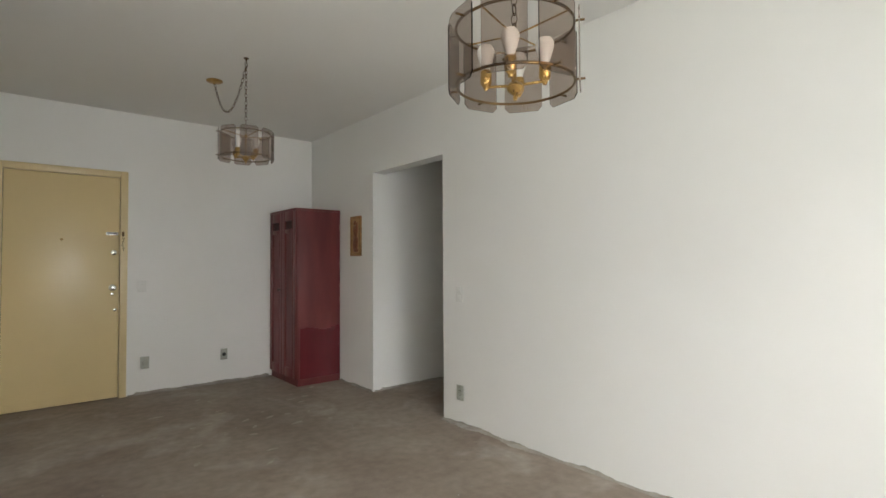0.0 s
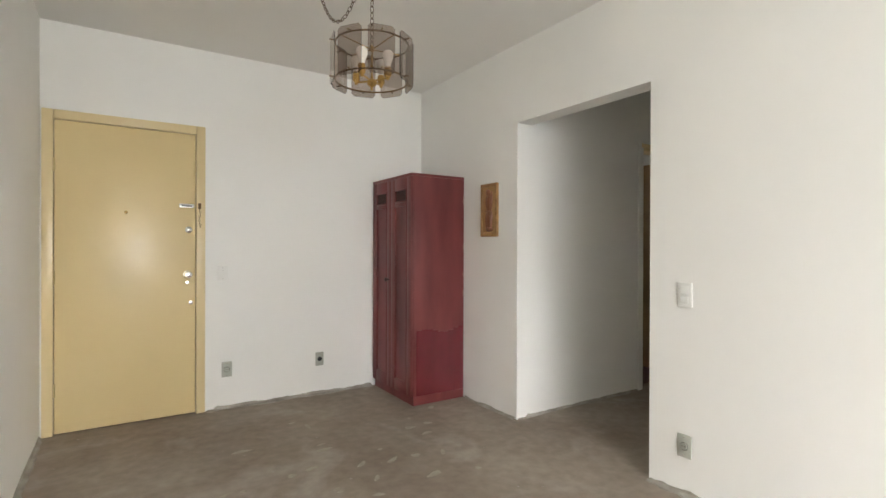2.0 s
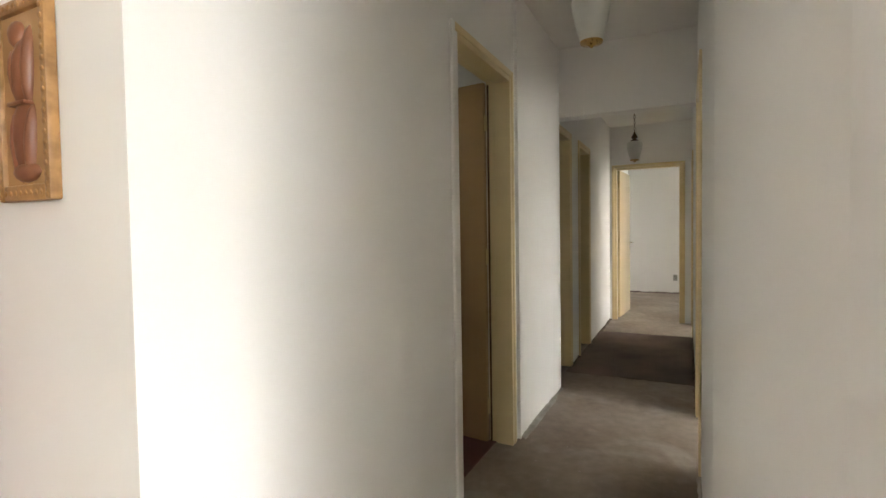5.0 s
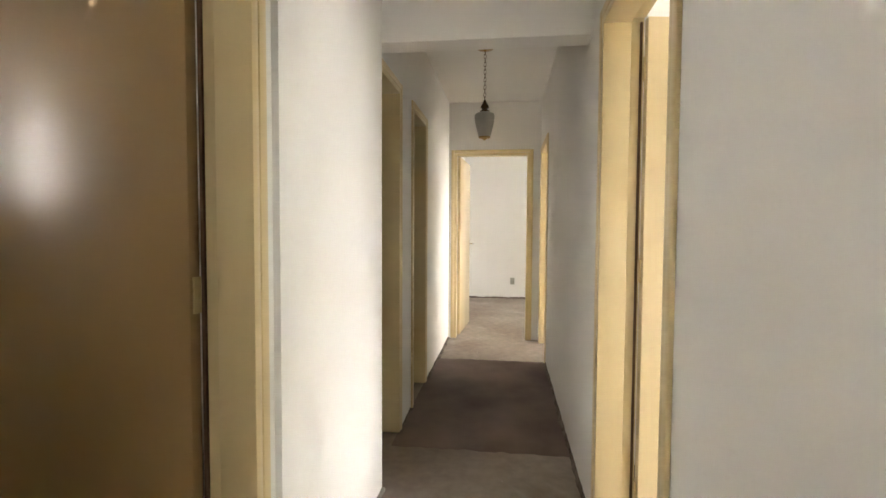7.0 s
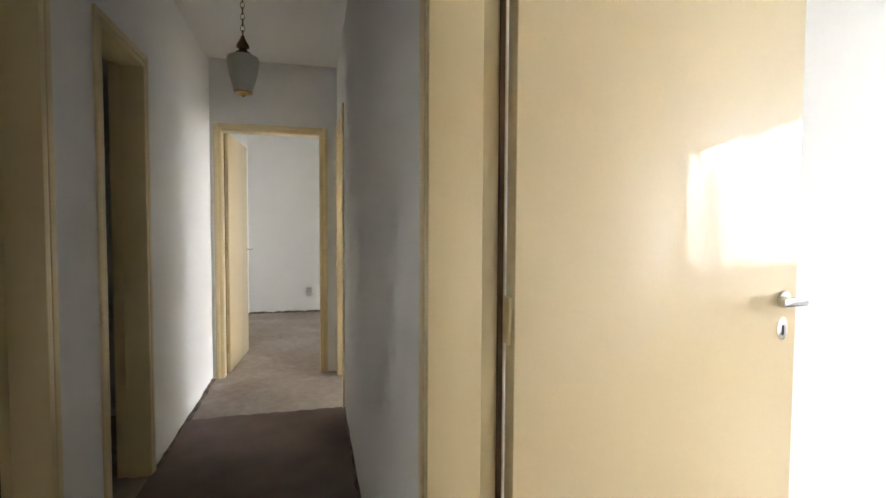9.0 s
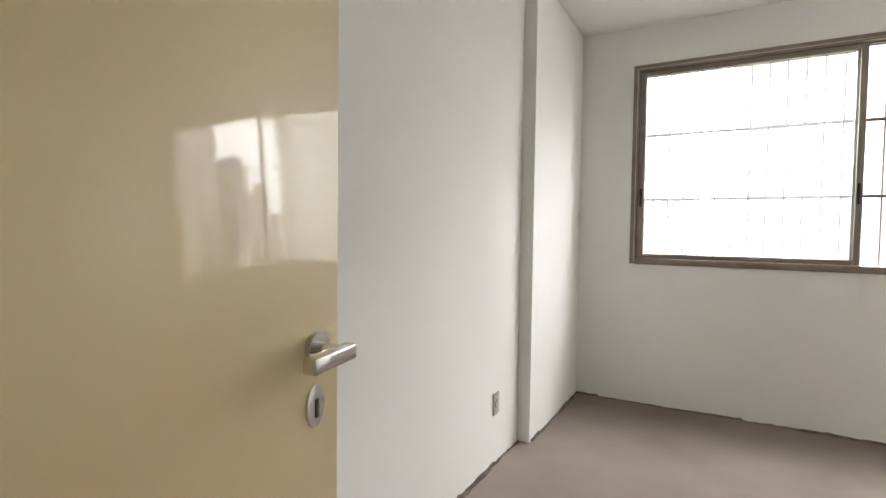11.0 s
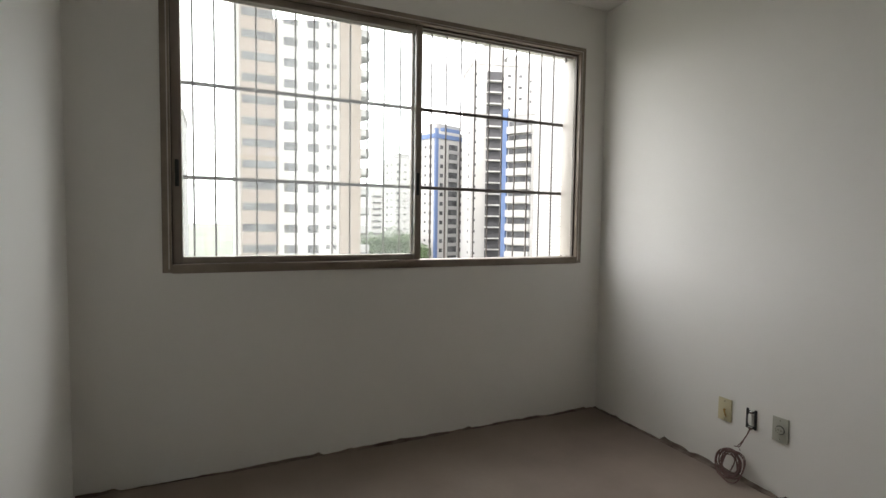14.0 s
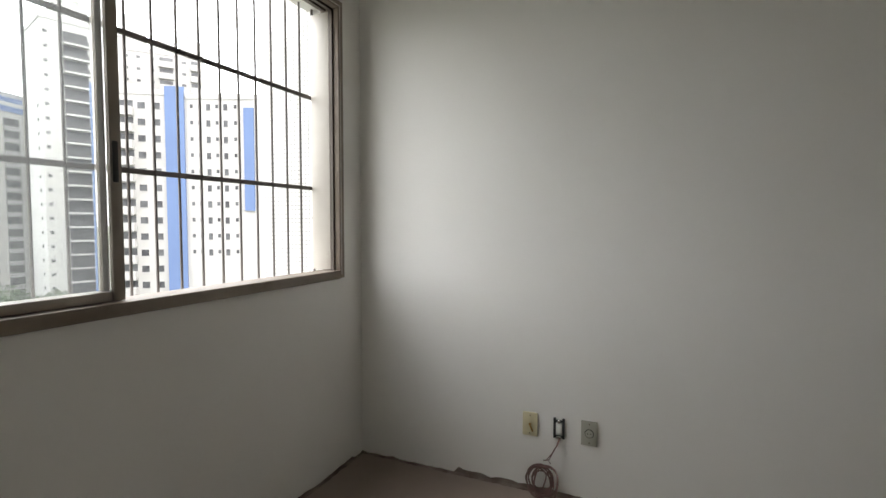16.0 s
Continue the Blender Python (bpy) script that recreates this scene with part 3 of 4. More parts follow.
# ---------------- wall relief ----------------
def relief():
    r = thing("wall_relief", pose(-0.001, -1.087, 1.345), "carved golden wood relief panel in a carved frame", "wall decoration")
    b = bmesh.new()
    box(b, -0.014, 0, -0.098, 0.098, 0.005, 0.41)
    part("panel", b, mat("pale_carved_wood", (0.50, 0.30, 0.13), 0.5, scale=8, fine=60, dark=(0.36, 0.19, 0.08), stretch=(1, 1, 0.3)), r, "", True)
    mf = mat("gilded_wood", (0.42, 0.23, 0.085), 0.42, scale=30, fine=90, bump=0.5, dark=(0.22, 0.11, 0.035), amount=0.9)
    for y0, y1, z0, z1 in ((-0.102, -0.080, 0, 0.415), (0.080, 0.102, 0, 0.415), (-0.080, 0.080, 0, 0.034), (-0.080, 0.080, 0.388, 0.415)):
        b = bmesh.new()
        box(b, -0.024, 0, y0, y1, z0, z1, 0.005)
        n = int(max(y1 - y0, z1 - z0) / 0.02)
        for i in range(n):
            f = (i + 0.5) / n
            y, z = (y0 + (y1 - y0) * f, (z0 + z1) / 2) if y1 - y0 > z1 - z0 else ((y0 + y1) / 2, z0 + (z1 - z0) * f)
            made = bmesh.ops.create_icosphere(b, subdivisions=1, radius=0.007, matrix=Matrix.Translation((-0.024, y, z)) @ Matrix.Diagonal((0.5, 1, 1, 1)))
        part("frame_rail", b, mf, r, "", True)
    # draped form: overlapping carved folds
    mw = mat("carved_brown_wood", (0.25, 0.095, 0.042), 0.4, scale=14, fine=60, dark=(0.11, 0.038, 0.017), stretch=(1, 1, 0.3))
    b = bmesh.new()
    for y, z, ry, rz, tilt in ((0.012, 0.345, 0.026, 0.030, 0), (0.0, 0.265, 0.036, 0.075, 6), (-0.028, 0.275, 0.014, 0.085, 4), (0.022, 0.262, 0.013, 0.060, -8),
                               (0.0, 0.135, 0.042, 0.085, 2), (-0.028, 0.120, 0.014, 0.080, 6), (0.024, 0.115, 0.015, 0.078, -5), (-0.005, 0.060, 0.050, 0.022, 0)):
        bmesh.ops.create_icosphere(b, subdivisions=2, radius=1, matrix=Matrix.Translation((-0.014, y, z)) @ Matrix.Rotation(radians(tilt), 4, 'X') @ Matrix.Diagonal((0.018, ry, rz, 1)))
    box(b, -0.033, -0.014, -0.036, 0.030, 0.196, 0.204, 0.002)
    part("carving", b, mw, r, "brown carved draped form", True)


relief()


# ---------------- ceiling lamps ----------------
def chain(bm, points, link=0.034, wire=0.0022):
    """Oval links along a line of points."""
    pts = [Vector(p) for p in points]
    run = 0.0
    k = 0
    for a, b in zip(pts, pts[1:]):
        d = b - a
        length = d.length
        while run < length:
            c = a + d * (run / length)
            q = d.to_track_quat('Z', 'Y').to_matrix()
            turn = Matrix.Rotation(radians(90 * (k % 2)), 3, 'Z')
            m = q @ turn @ Matrix.Rotation(radians(90), 3, 'X') @ Matrix.Diagonal((0.55, 1.0, 1.0))
            ring(bm, c, link / 2, wire, 12, 5, m)
            run += link * 0.82
            k += 1
        run -= length


M_HOOP = mat("tarnished_brass", (0.20, 0.125, 0.055), 0.32, metal=1.0, scale=20, fine=120, bump=0.1, dark=(0.12, 0.07, 0.03), amount=0.9)


def chandelier(x, y, base, canopy, label):
    """Eight smoked panes on two brass hoops, four candle holders, a chain and a swag to the ceiling rose."""
    c = thing("chandelier", pose(x, y, base, 0, 0, 11), label, "chandelier", "smoked glass chandeliers")
    R, z0, z1 = 0.168, 0.034, 0.200
    for z in (z0, z1):
        b = bmesh.new()
        ring(b, (0, 0, z), R, 0.0042, 48, 8)
        part("hoop", b, M_HOOP, c, "aged brass hoop", True)
    for i in range(8):
        a = 2 * math.pi * (i + 0.5) / 8
        rot = Matrix.Rotation(a, 4, 'Z')
        b = bmesh.new()
        w, lo, hi, ch = 0.060, z0 - 0.024, z1 + 0.022, 0.014
        prof = [(-w + ch, lo), (w - ch, lo), (w, lo + ch), (w, hi - ch), (w - ch, hi), (-w + ch, hi), (-w, hi - ch), (-w, lo + ch)]
        f = b.faces.new([b.verts.new((R + 0.012, p, q)) for p, q in prof])
        ext = bmesh.ops.extrude_face_region(b, geom=[f])["geom"]
        bmesh.ops.translate(b, vec=(0.004, 0, 0), verts=[v for v in ext if isinstance(v, bmesh.types.BMVert)])
        bmesh.ops.transform(b, matrix=rot, verts=b.verts)
        pane = part("glass_panel", b, M_SMOKE, c, "smoked glass panel with cut corners")
        pane.visible_shadow = False
        for z in (z0, z1):
            b = bmesh.new()
            tube(b, rot @ Vector((R - 0.004, 0.0, z)), rot @ Vector((R + 0.028, 0.0, z)), 0.0035, 8)
            part("clip", b, M_HOOP, pane, "", True)
    for i in range(4):
        a = 2 * math.pi * i / 4
        b = bmesh.new()
        tube(b, (0, 0, z1 - 0.02), (R * math.cos(a), R * math.sin(a), z1), 0.0026, 8)
        part("spoke", b, M_BRASS, c, "", True)
        tip = Vector((0.085 * math.cos(a + 0.4), 0.085 * math.sin(a + 0.4), 0.038))
        b = bmesh.new()
        tube(b, (0, 0, 0.034), tip, 0.0042, 8)
        lathe(b, [(0.006, -0.010), (0.009, 0.0), (0.014, 0.005), (0.017, 0.012), (0.017, 0.044), (0.014, 0.048)], 18, tip)
        arm = part("lamp_arm", b, M_BRASS, c, "brass arm with a candle cup", True)
        b = bmesh.new()
        lathe(b, [(0.011, 0.046), (0.013, 0.056), (0.020, 0.076), (0.026, 0.098), (0.026, 0.108), (0.019, 0.121), (0.007, 0.127)], 20, tip)
        part("bulb", b, M_BULB, arm, "unlit white bulb", True)
    b = bmesh.new()
    lathe(b, [(0.004, -0.010), (0.007, -0.004), (0.005, 0.004), (0.020, 0.016), (0.026, 0.029), (0.021, 0.038), (0.009, 0.044), (0.005, 0.056), (0.004, z1 - 0.03), (0.012, z1 - 0.022), (0.012, z1 - 0.012), (0.004, z1)], 18)
    part("stem", b, M_BRASS, c, "brass stem with a finial", True)
    top = CEIL - base
    inv = pose(0, 0, 0, 0, 0, -11)
    b = bmesh.new()
    ring(b, (0, 0, top - 0.045), 0.012, 0.002, 14, 6, Matrix.Rotation(radians(90), 3, 'X'))
    lathe(b, [(0.004, -0.034), (0.006, -0.006), (0.018, -0.004), (0.018, 0.0)], 16, (0, 0, top))
    part("hook", b, M_BRONZE, c, "ceiling hook", True)
    b = bmesh.new()
    chain(b, [(0, 0, z1), (0, 0, top - 0.055)])
    part("chain", b, M_BRONZE, c, "bronze link chain", True)
    # the swag chain
    end = inv @ Vector((canopy[0] - x, canopy[1] - y, top - 0.02))
    start = Vector((0, 0, top - 0.055))
    pts = []
    for i in range(25):
        t = i / 24
        p = start.lerp(end, t)
        p.z -= 0.31 * (1 - (2 * t - 1) ** 2) * (0.8 + 0.2 * t)
        pts.append(p)
    b = bmesh.new()
    chain(b, pts)
    part("swag_chain", b, M_BRONZE, c, "slack bronze link chain", True)
    b = bmesh.new()
    lathe(b, [(0.008, -0.03), (0.012, -0.02), (0.05, -0.014), (0.062, -0.006), (0.062, 0.0)], 28, (end.x, end.y, top))
    part("ceiling_rose", b, M_BRASS, c, "round brass ceiling rose", True)


chandelier(-1.45, -2.03, 2.0, (-1.50, -1.42), "smoked glass and brass chandelier hung on a swag chain")
chandelier(-1.559, -4.687, 1.75, (-1.53, -5.35), "smoked glass and brass chandelier hung low on a chain")

M_FROST = mat("frosted_glass", (0.74, 0.74, 0.68), 0.35, scale=10, fine=80, bump=0.1, dark=(0.62, 0.62, 0.56))


def pendant(x, y, bottom, ceiling):
    p = thing("pendant_lamp", pose(x, y, bottom), "frosted glass pendant lamp on a bronze chain", "pendant lamp", "corridor pendant lamps")
    top = ceiling - bottom
    b = bmesh.new()
    lathe(b, [(0.034, 0.018), (0.045, 0.020), (0.052, 0.050), (0.066, 0.100), (0.076, 0.150), (0.079, 0.182), (0.074, 0.200), (0.050, 0.212), (0.030, 0.216)], 28)
    part("shade", b, M_FROST, p, "tapered frosted glass shade", True)
    b = bmesh.new()
    lathe(b, [(0.004, -0.004), (0.010, 0.004), (0.026, 0.010), (0.044, 0.014), (0.047, 0.022), (0.040, 0.028)], 24)
    part("finial", b, M_BRASS, p, "pierced brass finial", True)
    b = bmesh.new()
    lathe(b, [(0.036, 0.214), (0.038, 0.222), (0.022, 0.232), (0.018, 0.242), (0.032, 0.250), (0.030, 0.262), (0.016, 0.285), (0.008, 0.305), (0.004, 0.312)], 22)
    part("cap", b, M_BRONZE, p, "dark bronze cap", True)
    b = bmesh.new()
    chain(b, [(0, 0, 0.318), (0, 0, top - 0.03)], 0.036, 0.0026)
    part("chain", b, M_BRONZE, p, "bronze link chain", True)
    b = bmesh.new()
    lathe(b, [(0.006, -0.034), (0.010, -0.022), (0.058, -0.016), (0.072, -0.006), (0.072, 0.0)], 30, (0, 0, top))
    part("ceiling_rose", b, M_BRASS, p, "round aged brass ceiling rose", True)


pendant(1.57, -1.97, 2.02, CORR)
pendant(5.0, -1.835, 1.965, CORR)


# ---------------- plates on the walls ----------------
def plate(name, m, kind, label, material, w=0.075, h=0.118):
    """A wall plate; local -y points out of the wall, the origin at its centre."""
    p = thing(name, m, label, "switch" if "switch" in name else "socket")
    b = bmesh.new()
    box(b, -w / 2, w / 2, -0.008, 0, -h / 2, h / 2, 0.003)
    cover = part("cover_plate", b, material, p, "", True)

    def disc(r0, r1, y0, y1, name, material, at=(0, 0), parent=None):
        q = bmesh.new()
        lathe(q, [(r0, 0), (r1, y1 - y0)], 20)
        bmesh.ops.transform(q, matrix=Matrix.Translation((at[0], -y0, at[1])) @ Matrix.Rotation(radians(90), 4, 'X'), verts=q.verts)
        return part(name, q, material, parent or p, "", True)
    for z in (-h / 2 + 0.014, h / 2 - 0.014):
        if kind != "switch":
            disc(0.0035, 0.003, 0.008, 0.0092, "screw", M_CHROME, (0, z))
    if kind == "round":
        disc(0.0215, 0.0205, 0.008, 0.0095, "rim", M_BLACK)
        f = disc(0.0185, 0.018, 0.0096, 0.0115, "socket_face", material)
        for x in (-0.007, 0.007):
            disc(0.0025, 0.0025, 0.0116, 0.0122, "pin_hole", M_BLACK, (x, 0), f)
    elif kind == "hole":
        disc(0.019, 0.019, 0.008, 0.0095, "socket_face", M_BLACK)
    elif kind == "switch":
        for z in (-0.026, 0.026):
            b = bmesh.new()
            box(b, -0.021, 0.021, -0.012, -0.0082, z - 0.018, z + 0.018, 0.003)
            part("rocker", b, M_PLASTIC, p, "", True)
    elif kind == "antenna":
        disc(0.006, 0.005, 0.008, 0.014, "cable_outlet", M_BRASS)
        b = bmesh.new()
        tube(b, (0, -0.014, 0), (0.018, -0.022, -0.030), 0.004, 8)
        part("cable_stub", b, M_BRASS, p, "", True)
    elif kind == "blank":
        disc(0.003, 0.003, 0.008, 0.009, "screw", M_GREY_PLATE, (0, 0.02))
    return p


def on_x(x, y, z, s):
    """s: 1 for a plate on a wall that faces +x, -1 for one that faces -x."""
    return pose(x, y, z, 0, 0, 90 if s > 0 else -90)


plate("wall_socket", pose(-1.745, 0, 0.305), "round", "grey wall socket plate near the floor", M_GREY_PLATE)
plate("wall_socket", pose(-1.005, 0, 0.300), "hole", "grey wall socket plate with a dark outlet", M_GREY_PLATE, 0.07, 0.115)
plate("wall_switch", pose(-1.775, 0, 1.055), "blank", "white blank switch cover painted like the wall", M_PLASTIC, 0.075, 0.115)
plate("wall_switch", on_x(0, -2.695, 1.02, -1), "switch", "white double rocker light switch", M_PLASTIC, 0.08, 0.125)
plate("wall_socket", on_x(0, -2.695, 0.245, -1), "round", "grey wall socket plate near the floor", M_GREY_PLATE)
plate("wall_socket", on_x(10.0, -2.13, 0.31, -1), "round", "grey wall socket plate near the floor", M_GREY_PLATE)
plate("wall_socket", on_x(3.775, -5.295, 0.335, -1), "round", "grey wall socket plate near the floor", M_GREY_PLATE)
plate("wall_socket", on_x(0.645, -5.734, 0.335, 1), "antenna", "ivory antenna outlet plate near the floor", M_IVORY)
plate("wall_socket", on_x(0.645, -5.45, 0.335, 1), "round", "grey wall socket plate near the floor", M_GREY_PLATE)


# ---------------- louvred kitchen window ----------------
def louvre():
    w = thing("window_2", pose(1.475, 1.0, 1.5), "small louvred kitchen window with frosted slats", "window", "", "structure")
    for a, c, e, f in ((-0.325, -0.295, 0, 0.9), (0.295, 0.325, 0, 0.9), (-0.295, 0.295, 0, 0.03), (-0.295, 0.295, 0.87, 0.9), (-0.015, 0.015, 0.03, 0.87)):
        b = bmesh.new()
        box(b, a, c, 0.02, 0.06, e, f, 0.003)
        part("frame_bar", b, M_ALU, w, "", True)
    for i in range(7):
        z = 0.09 + i * 0.12
        b = bmesh.new()
        box(b, -0.295, 0.295, -0.003, 0.003, -0.055, 0.055)
        s = part("slat", b, M_FROST, w, "frosted glass slat")
        s.matrix_local = Matrix.Translation((0, 0.04, z)) @ Matrix.Rotation(radians(35), 4, 'X')


louvre()


def sweep(bm, pts, r, k=6, closed=False):
    """A round wire along points."""
    pts = [Vector(p) for p in pts]
    rows = []
    n = len(pts)
    for i, p in enumerate(pts):
        d = (pts[(i + 1) % n] - pts[i - 1]) if closed or 0 < i < n - 1 else (pts[1] - pts[0] if i == 0 else pts[-1] - pts[-2])
        q = d.to_track_quat('Z', 'Y')
        rows.append([bm.verts.new(p + q @ Vector((r * math.cos(2 * math.pi * j / k), r * math.sin(2 * math.pi * j / k), 0))) for j in range(k)])
    for i in range(n if closed else n - 1):
        a, b = rows[i], rows[(i + 1) % n]
        for j in range(k):
            bm.faces.new((a[j], a[(j + 1) % k], b[(j + 1) % k], b[j]))


# ---------------- the window of the room ----------------
def window():
    w = thing("window_1", pose(0, FACADE, 0), "wide bronze aluminium sliding window, one half slid open", "window", "", "structure")
    x0, x1, z0, z1 = WX0, WX1, WZ0, WZ1
    # trim on the wall: y > 0 is the room
    for name, a, b, c, d in (("frame_stile", x0 - 0.018, x0 + 0.022, z0 - 0.018, z1 + 0.018), ("frame_stile", x1 - 0.022, x1 + 0.018, z0 - 0.018, z1 + 0.018)):
        bm = bmesh.new()
        box(bm, a, b, -0.10, 0.012, c, d, 0.003)
        part(name, bm, M_FRAME, w, "", True)
    bm = bmesh.new()
    box(bm, x0 + 0.022, x1 - 0.022, -0.10, 0.012, z1 - 0.022, z1 + 0.018, 0.003)
    part("frame_head", bm, M_FRAME, w, "", True)
    bm = bmesh.new()
    box(bm, x0 + 0.022, x1 - 0.022, -0.10, 0.016, z0 - 0.022, z0 + 0.022, 0.003)
    part("frame_sill", bm, M_FRAME, w, "", True)
    # dark running grooves
    for y in (-0.030, -0.066):
        for x in (x0 + 0.022, x1 - 0.034)[0 if y > -0.05 else 1:]:
            bm = bmesh.new()
            box(bm, x, x + 0.012, y - 0.010, y + 0.010, z0 + 0.022, z1 - 0.022)
            part("groove", bm, M_ALU_DARK, w)
        bm = bmesh.new()
        box(bm, x0 + 0.034, x1 - 0.034, y - 0.010, y + 0.010, z1 - 0.034, z1 - 0.022)
        part("groove", bm, M_ALU_DARK, w)
    bm = bmesh.new()
    box(bm, x0 + 0.0222, x0 + 0.030, -0.160, -0.044, z0 + 0.024, z1 - 0.036, 0.002)
    part("jamb_plate", bm, M_BEAD, w, "cream aluminium side channel", True)
    for a, b, c, d in ((x0 + 0.008, x0 + 0.013, z0, z1 - 0.008), (x1 - 0.013, x1 - 0.008, z0, z1 - 0.008), (x0 + 0.013, x1 - 0.013, z1 - 0.013, z1 - 0.008)):
        bm = bmesh.new()
        box(bm, a, b, 0.0125, 0.0155, c, d, 0.001)
        part("bead", bm, M_BEAD, w, "thin pale bead on the frame", True)
    # two sashes, both standing on the same side
    xm = 1.988
    for k, (y, off) in enumerate(((-0.030, 0.0), (-0.066, 0.012))):
        a, b = xm + off, x1 - 0.026
        c, d = z0 + 0.024, z1 - 0.026
        bm = bmesh.new()
        box(bm, a, a + 0.037, y - 0.014, y + 0.014, c, d, 0.003)
        sash = part("sash", bm, M_ALU, w, "sliding aluminium sash", True)
        for p, q, r, s in ((b - 0.042, b, c, d), (a + 0.042, b - 0.042, c, c + 0.032), (a + 0.042, b - 0.042, d - 0.036, d)):
            bm = bmesh.new()
            box(bm, p, q, y - 0.014, y + 0.014, r, s, 0.003)
            part("sash_rail", bm, M_ALU, sash, "", True)
        bm = bmesh.new()
        box(bm, a + 0.040, b - 0.040, y - 0.002, y + 0.002, c + 0.030, d - 0.034)
        pane = part("pane", bm, M_PANE, sash, "clear glass pane")
        pane.visible_shadow = False
        if k == 0:
            for x in (a + 0.013, b - 0.030):
                bm = bmesh.new()
                box(bm, x, x + 0.018, y + 0.0142, y + 0.019, 1.455, 1.585, 0.003)
                part("latch", bm, M_BLACK, sash, "black latch", True)


window()


def grille():
    """Burglar bars outside the panes."""
    g = thing("window_grille", pose(0, FACADE - 0.165, WZ0), "grey painted iron burglar bars outside the window", "window bars")
    H = WZ1 - WZ0
    n = 24
    for i in range(n + 1):
        x = WX0 + 0.012 + (WX1 - WX0 - 0.024) * i / n
        bm = bmesh.new()
        tube(bm, (x, 0, 0.0), (x, 0, H), 0.0052 if 0 < i < n else 0.007, 8)
        part("bar", bm, M_BAR, g, "", True)
    for z in (1.512 - WZ0, 1.99 - WZ0):
        bm = bmesh.new()
        box(bm, WX0, WX1, -0.004, 0.004, z - 0.010, z + 0.010, 0.001)
        part("rail", bm, M_BAR, g, "flat iron rail")
    for x, s in ((WX0 + 0.012, -1), (WX1 - 0.012, 1)):
        for z in (0.30, 1.08):
            bm = bmesh.new()
            tube(bm, (x - 0.012 * s, 0.004, z), (x + 0.012 * s, 0.004, z), 0.008, 8)
            part("lug", bm, M_BAR, g, "", True)


grille()

# mosaic-clad reveal and fin outside
M_TILE = mat("white_mosaic", (0.74, 0.73, 0.70), 0.3, scale=20, fine=90, bump=0.05, dark=(0.64, 0.63, 0.60))
M_GROUT = mat("grey_grout", (0.33, 0.33, 0.32), 0.9, fine=80)
bm = bmesh.new()
box(bm, 0.43, WX0 - 0.004, -7.26, -6.92, -4, 6)
fin = setting("facade_fin", bm, M_GROUT, "mosaic-clad fin of the facade beside the window", "facade")


def mosaic():
    verts, faces = [], []
    s, g = 0.024, 0.0035
    x = WX0 - 0.004
    y = -7.26
    while y < -6.925:
        z = 0.8
        while z < 2.75:
            k = len(verts)
            a, b, c, d = y + g / 2, min(y + s - g / 2, -6.922), z + g / 2, z + s - g / 2
            verts += [(x, a, c), (x, b, c), (x, b, d), (x, a, d), (x + 0.0025, a, c), (x + 0.0025, b, c), (x + 0.0025, b, d), (x + 0.0025, a, d)]
            faces += [(k + 4, k + 5, k + 6, k + 7), (k, k + 1, k + 5, k + 4), (k + 1, k + 2, k + 6, k + 5), (k + 2, k + 3, k + 7, k + 6), (k + 3, k, k + 4, k + 7)]
            z += s
        y += s
    me = bpy.data.meshes.new("mosaic_tiles")
    me.from_pydata(verts, [], faces)
    me.materials.append(M_TILE)
    ob = new("mosaic_tiles", me)
    ob.parent = fin
    tagged(ob, "small white mosaic tiles", "", "", "stuff")


mosaic()
bm = bmesh.new()
box(bm, WX0 - 0.05, WX1 + 0.05, -6.97, -6.902, WZ0 - 0.06, WZ0 - 0.012, 0.004)
setting("window_ledge", bm, M_TILE, "white outer window ledge", "ledge")


# ---------------- cable and open box ----------------
def open_box():
    p = thing("open_switch_box", pose(0.645, -5.592, 0.335, 0, 0, 90), "black bracket of an uncovered outlet with white module", "outlet")
    b = bmesh.new()
    for s in (-1, 1):
        box(b, s * 0.021 - 0.006, s * 0.021 + 0.006, -0.008, 0, -0.05, 0.052, 0.003)
    box(b, -0.018, 0.018, -0.007, 0, 0.030, 0.042, 0.002)
    box(b, -0.018, 0.018, -0.007, 0, -0.046, -0.034, 0.002)
    part("bracket", b, M_BLACK, p, "", True)
    b = bmesh.new()
    box(b, -0.013, 0.012, -0.014, 0, -0.024, 0.022, 0.003)
    part("module", b, M_PLASTIC, p, "white outlet module", True)
    b = bmesh.new()
    lathe(b, [(0.007, 0), (0.008, 0.01), (0.005, 0.014)], 12, (0, -0.006, 0.028))
    part("screw_post", b, M_CHROME, p, "", True)
    b = bmesh.new()
    box(b, -0.012, 0.012, -0.012, -0.002, -0.052, -0.036, 0.002)
    part("terminal", b, M_CHROME, p, "steel terminal", True)


open_box()
M_CABLE = mat("brown_cable", (0.16, 0.085, 0.07), 0.5, fine=120, dark=(0.09, 0.045, 0.038))


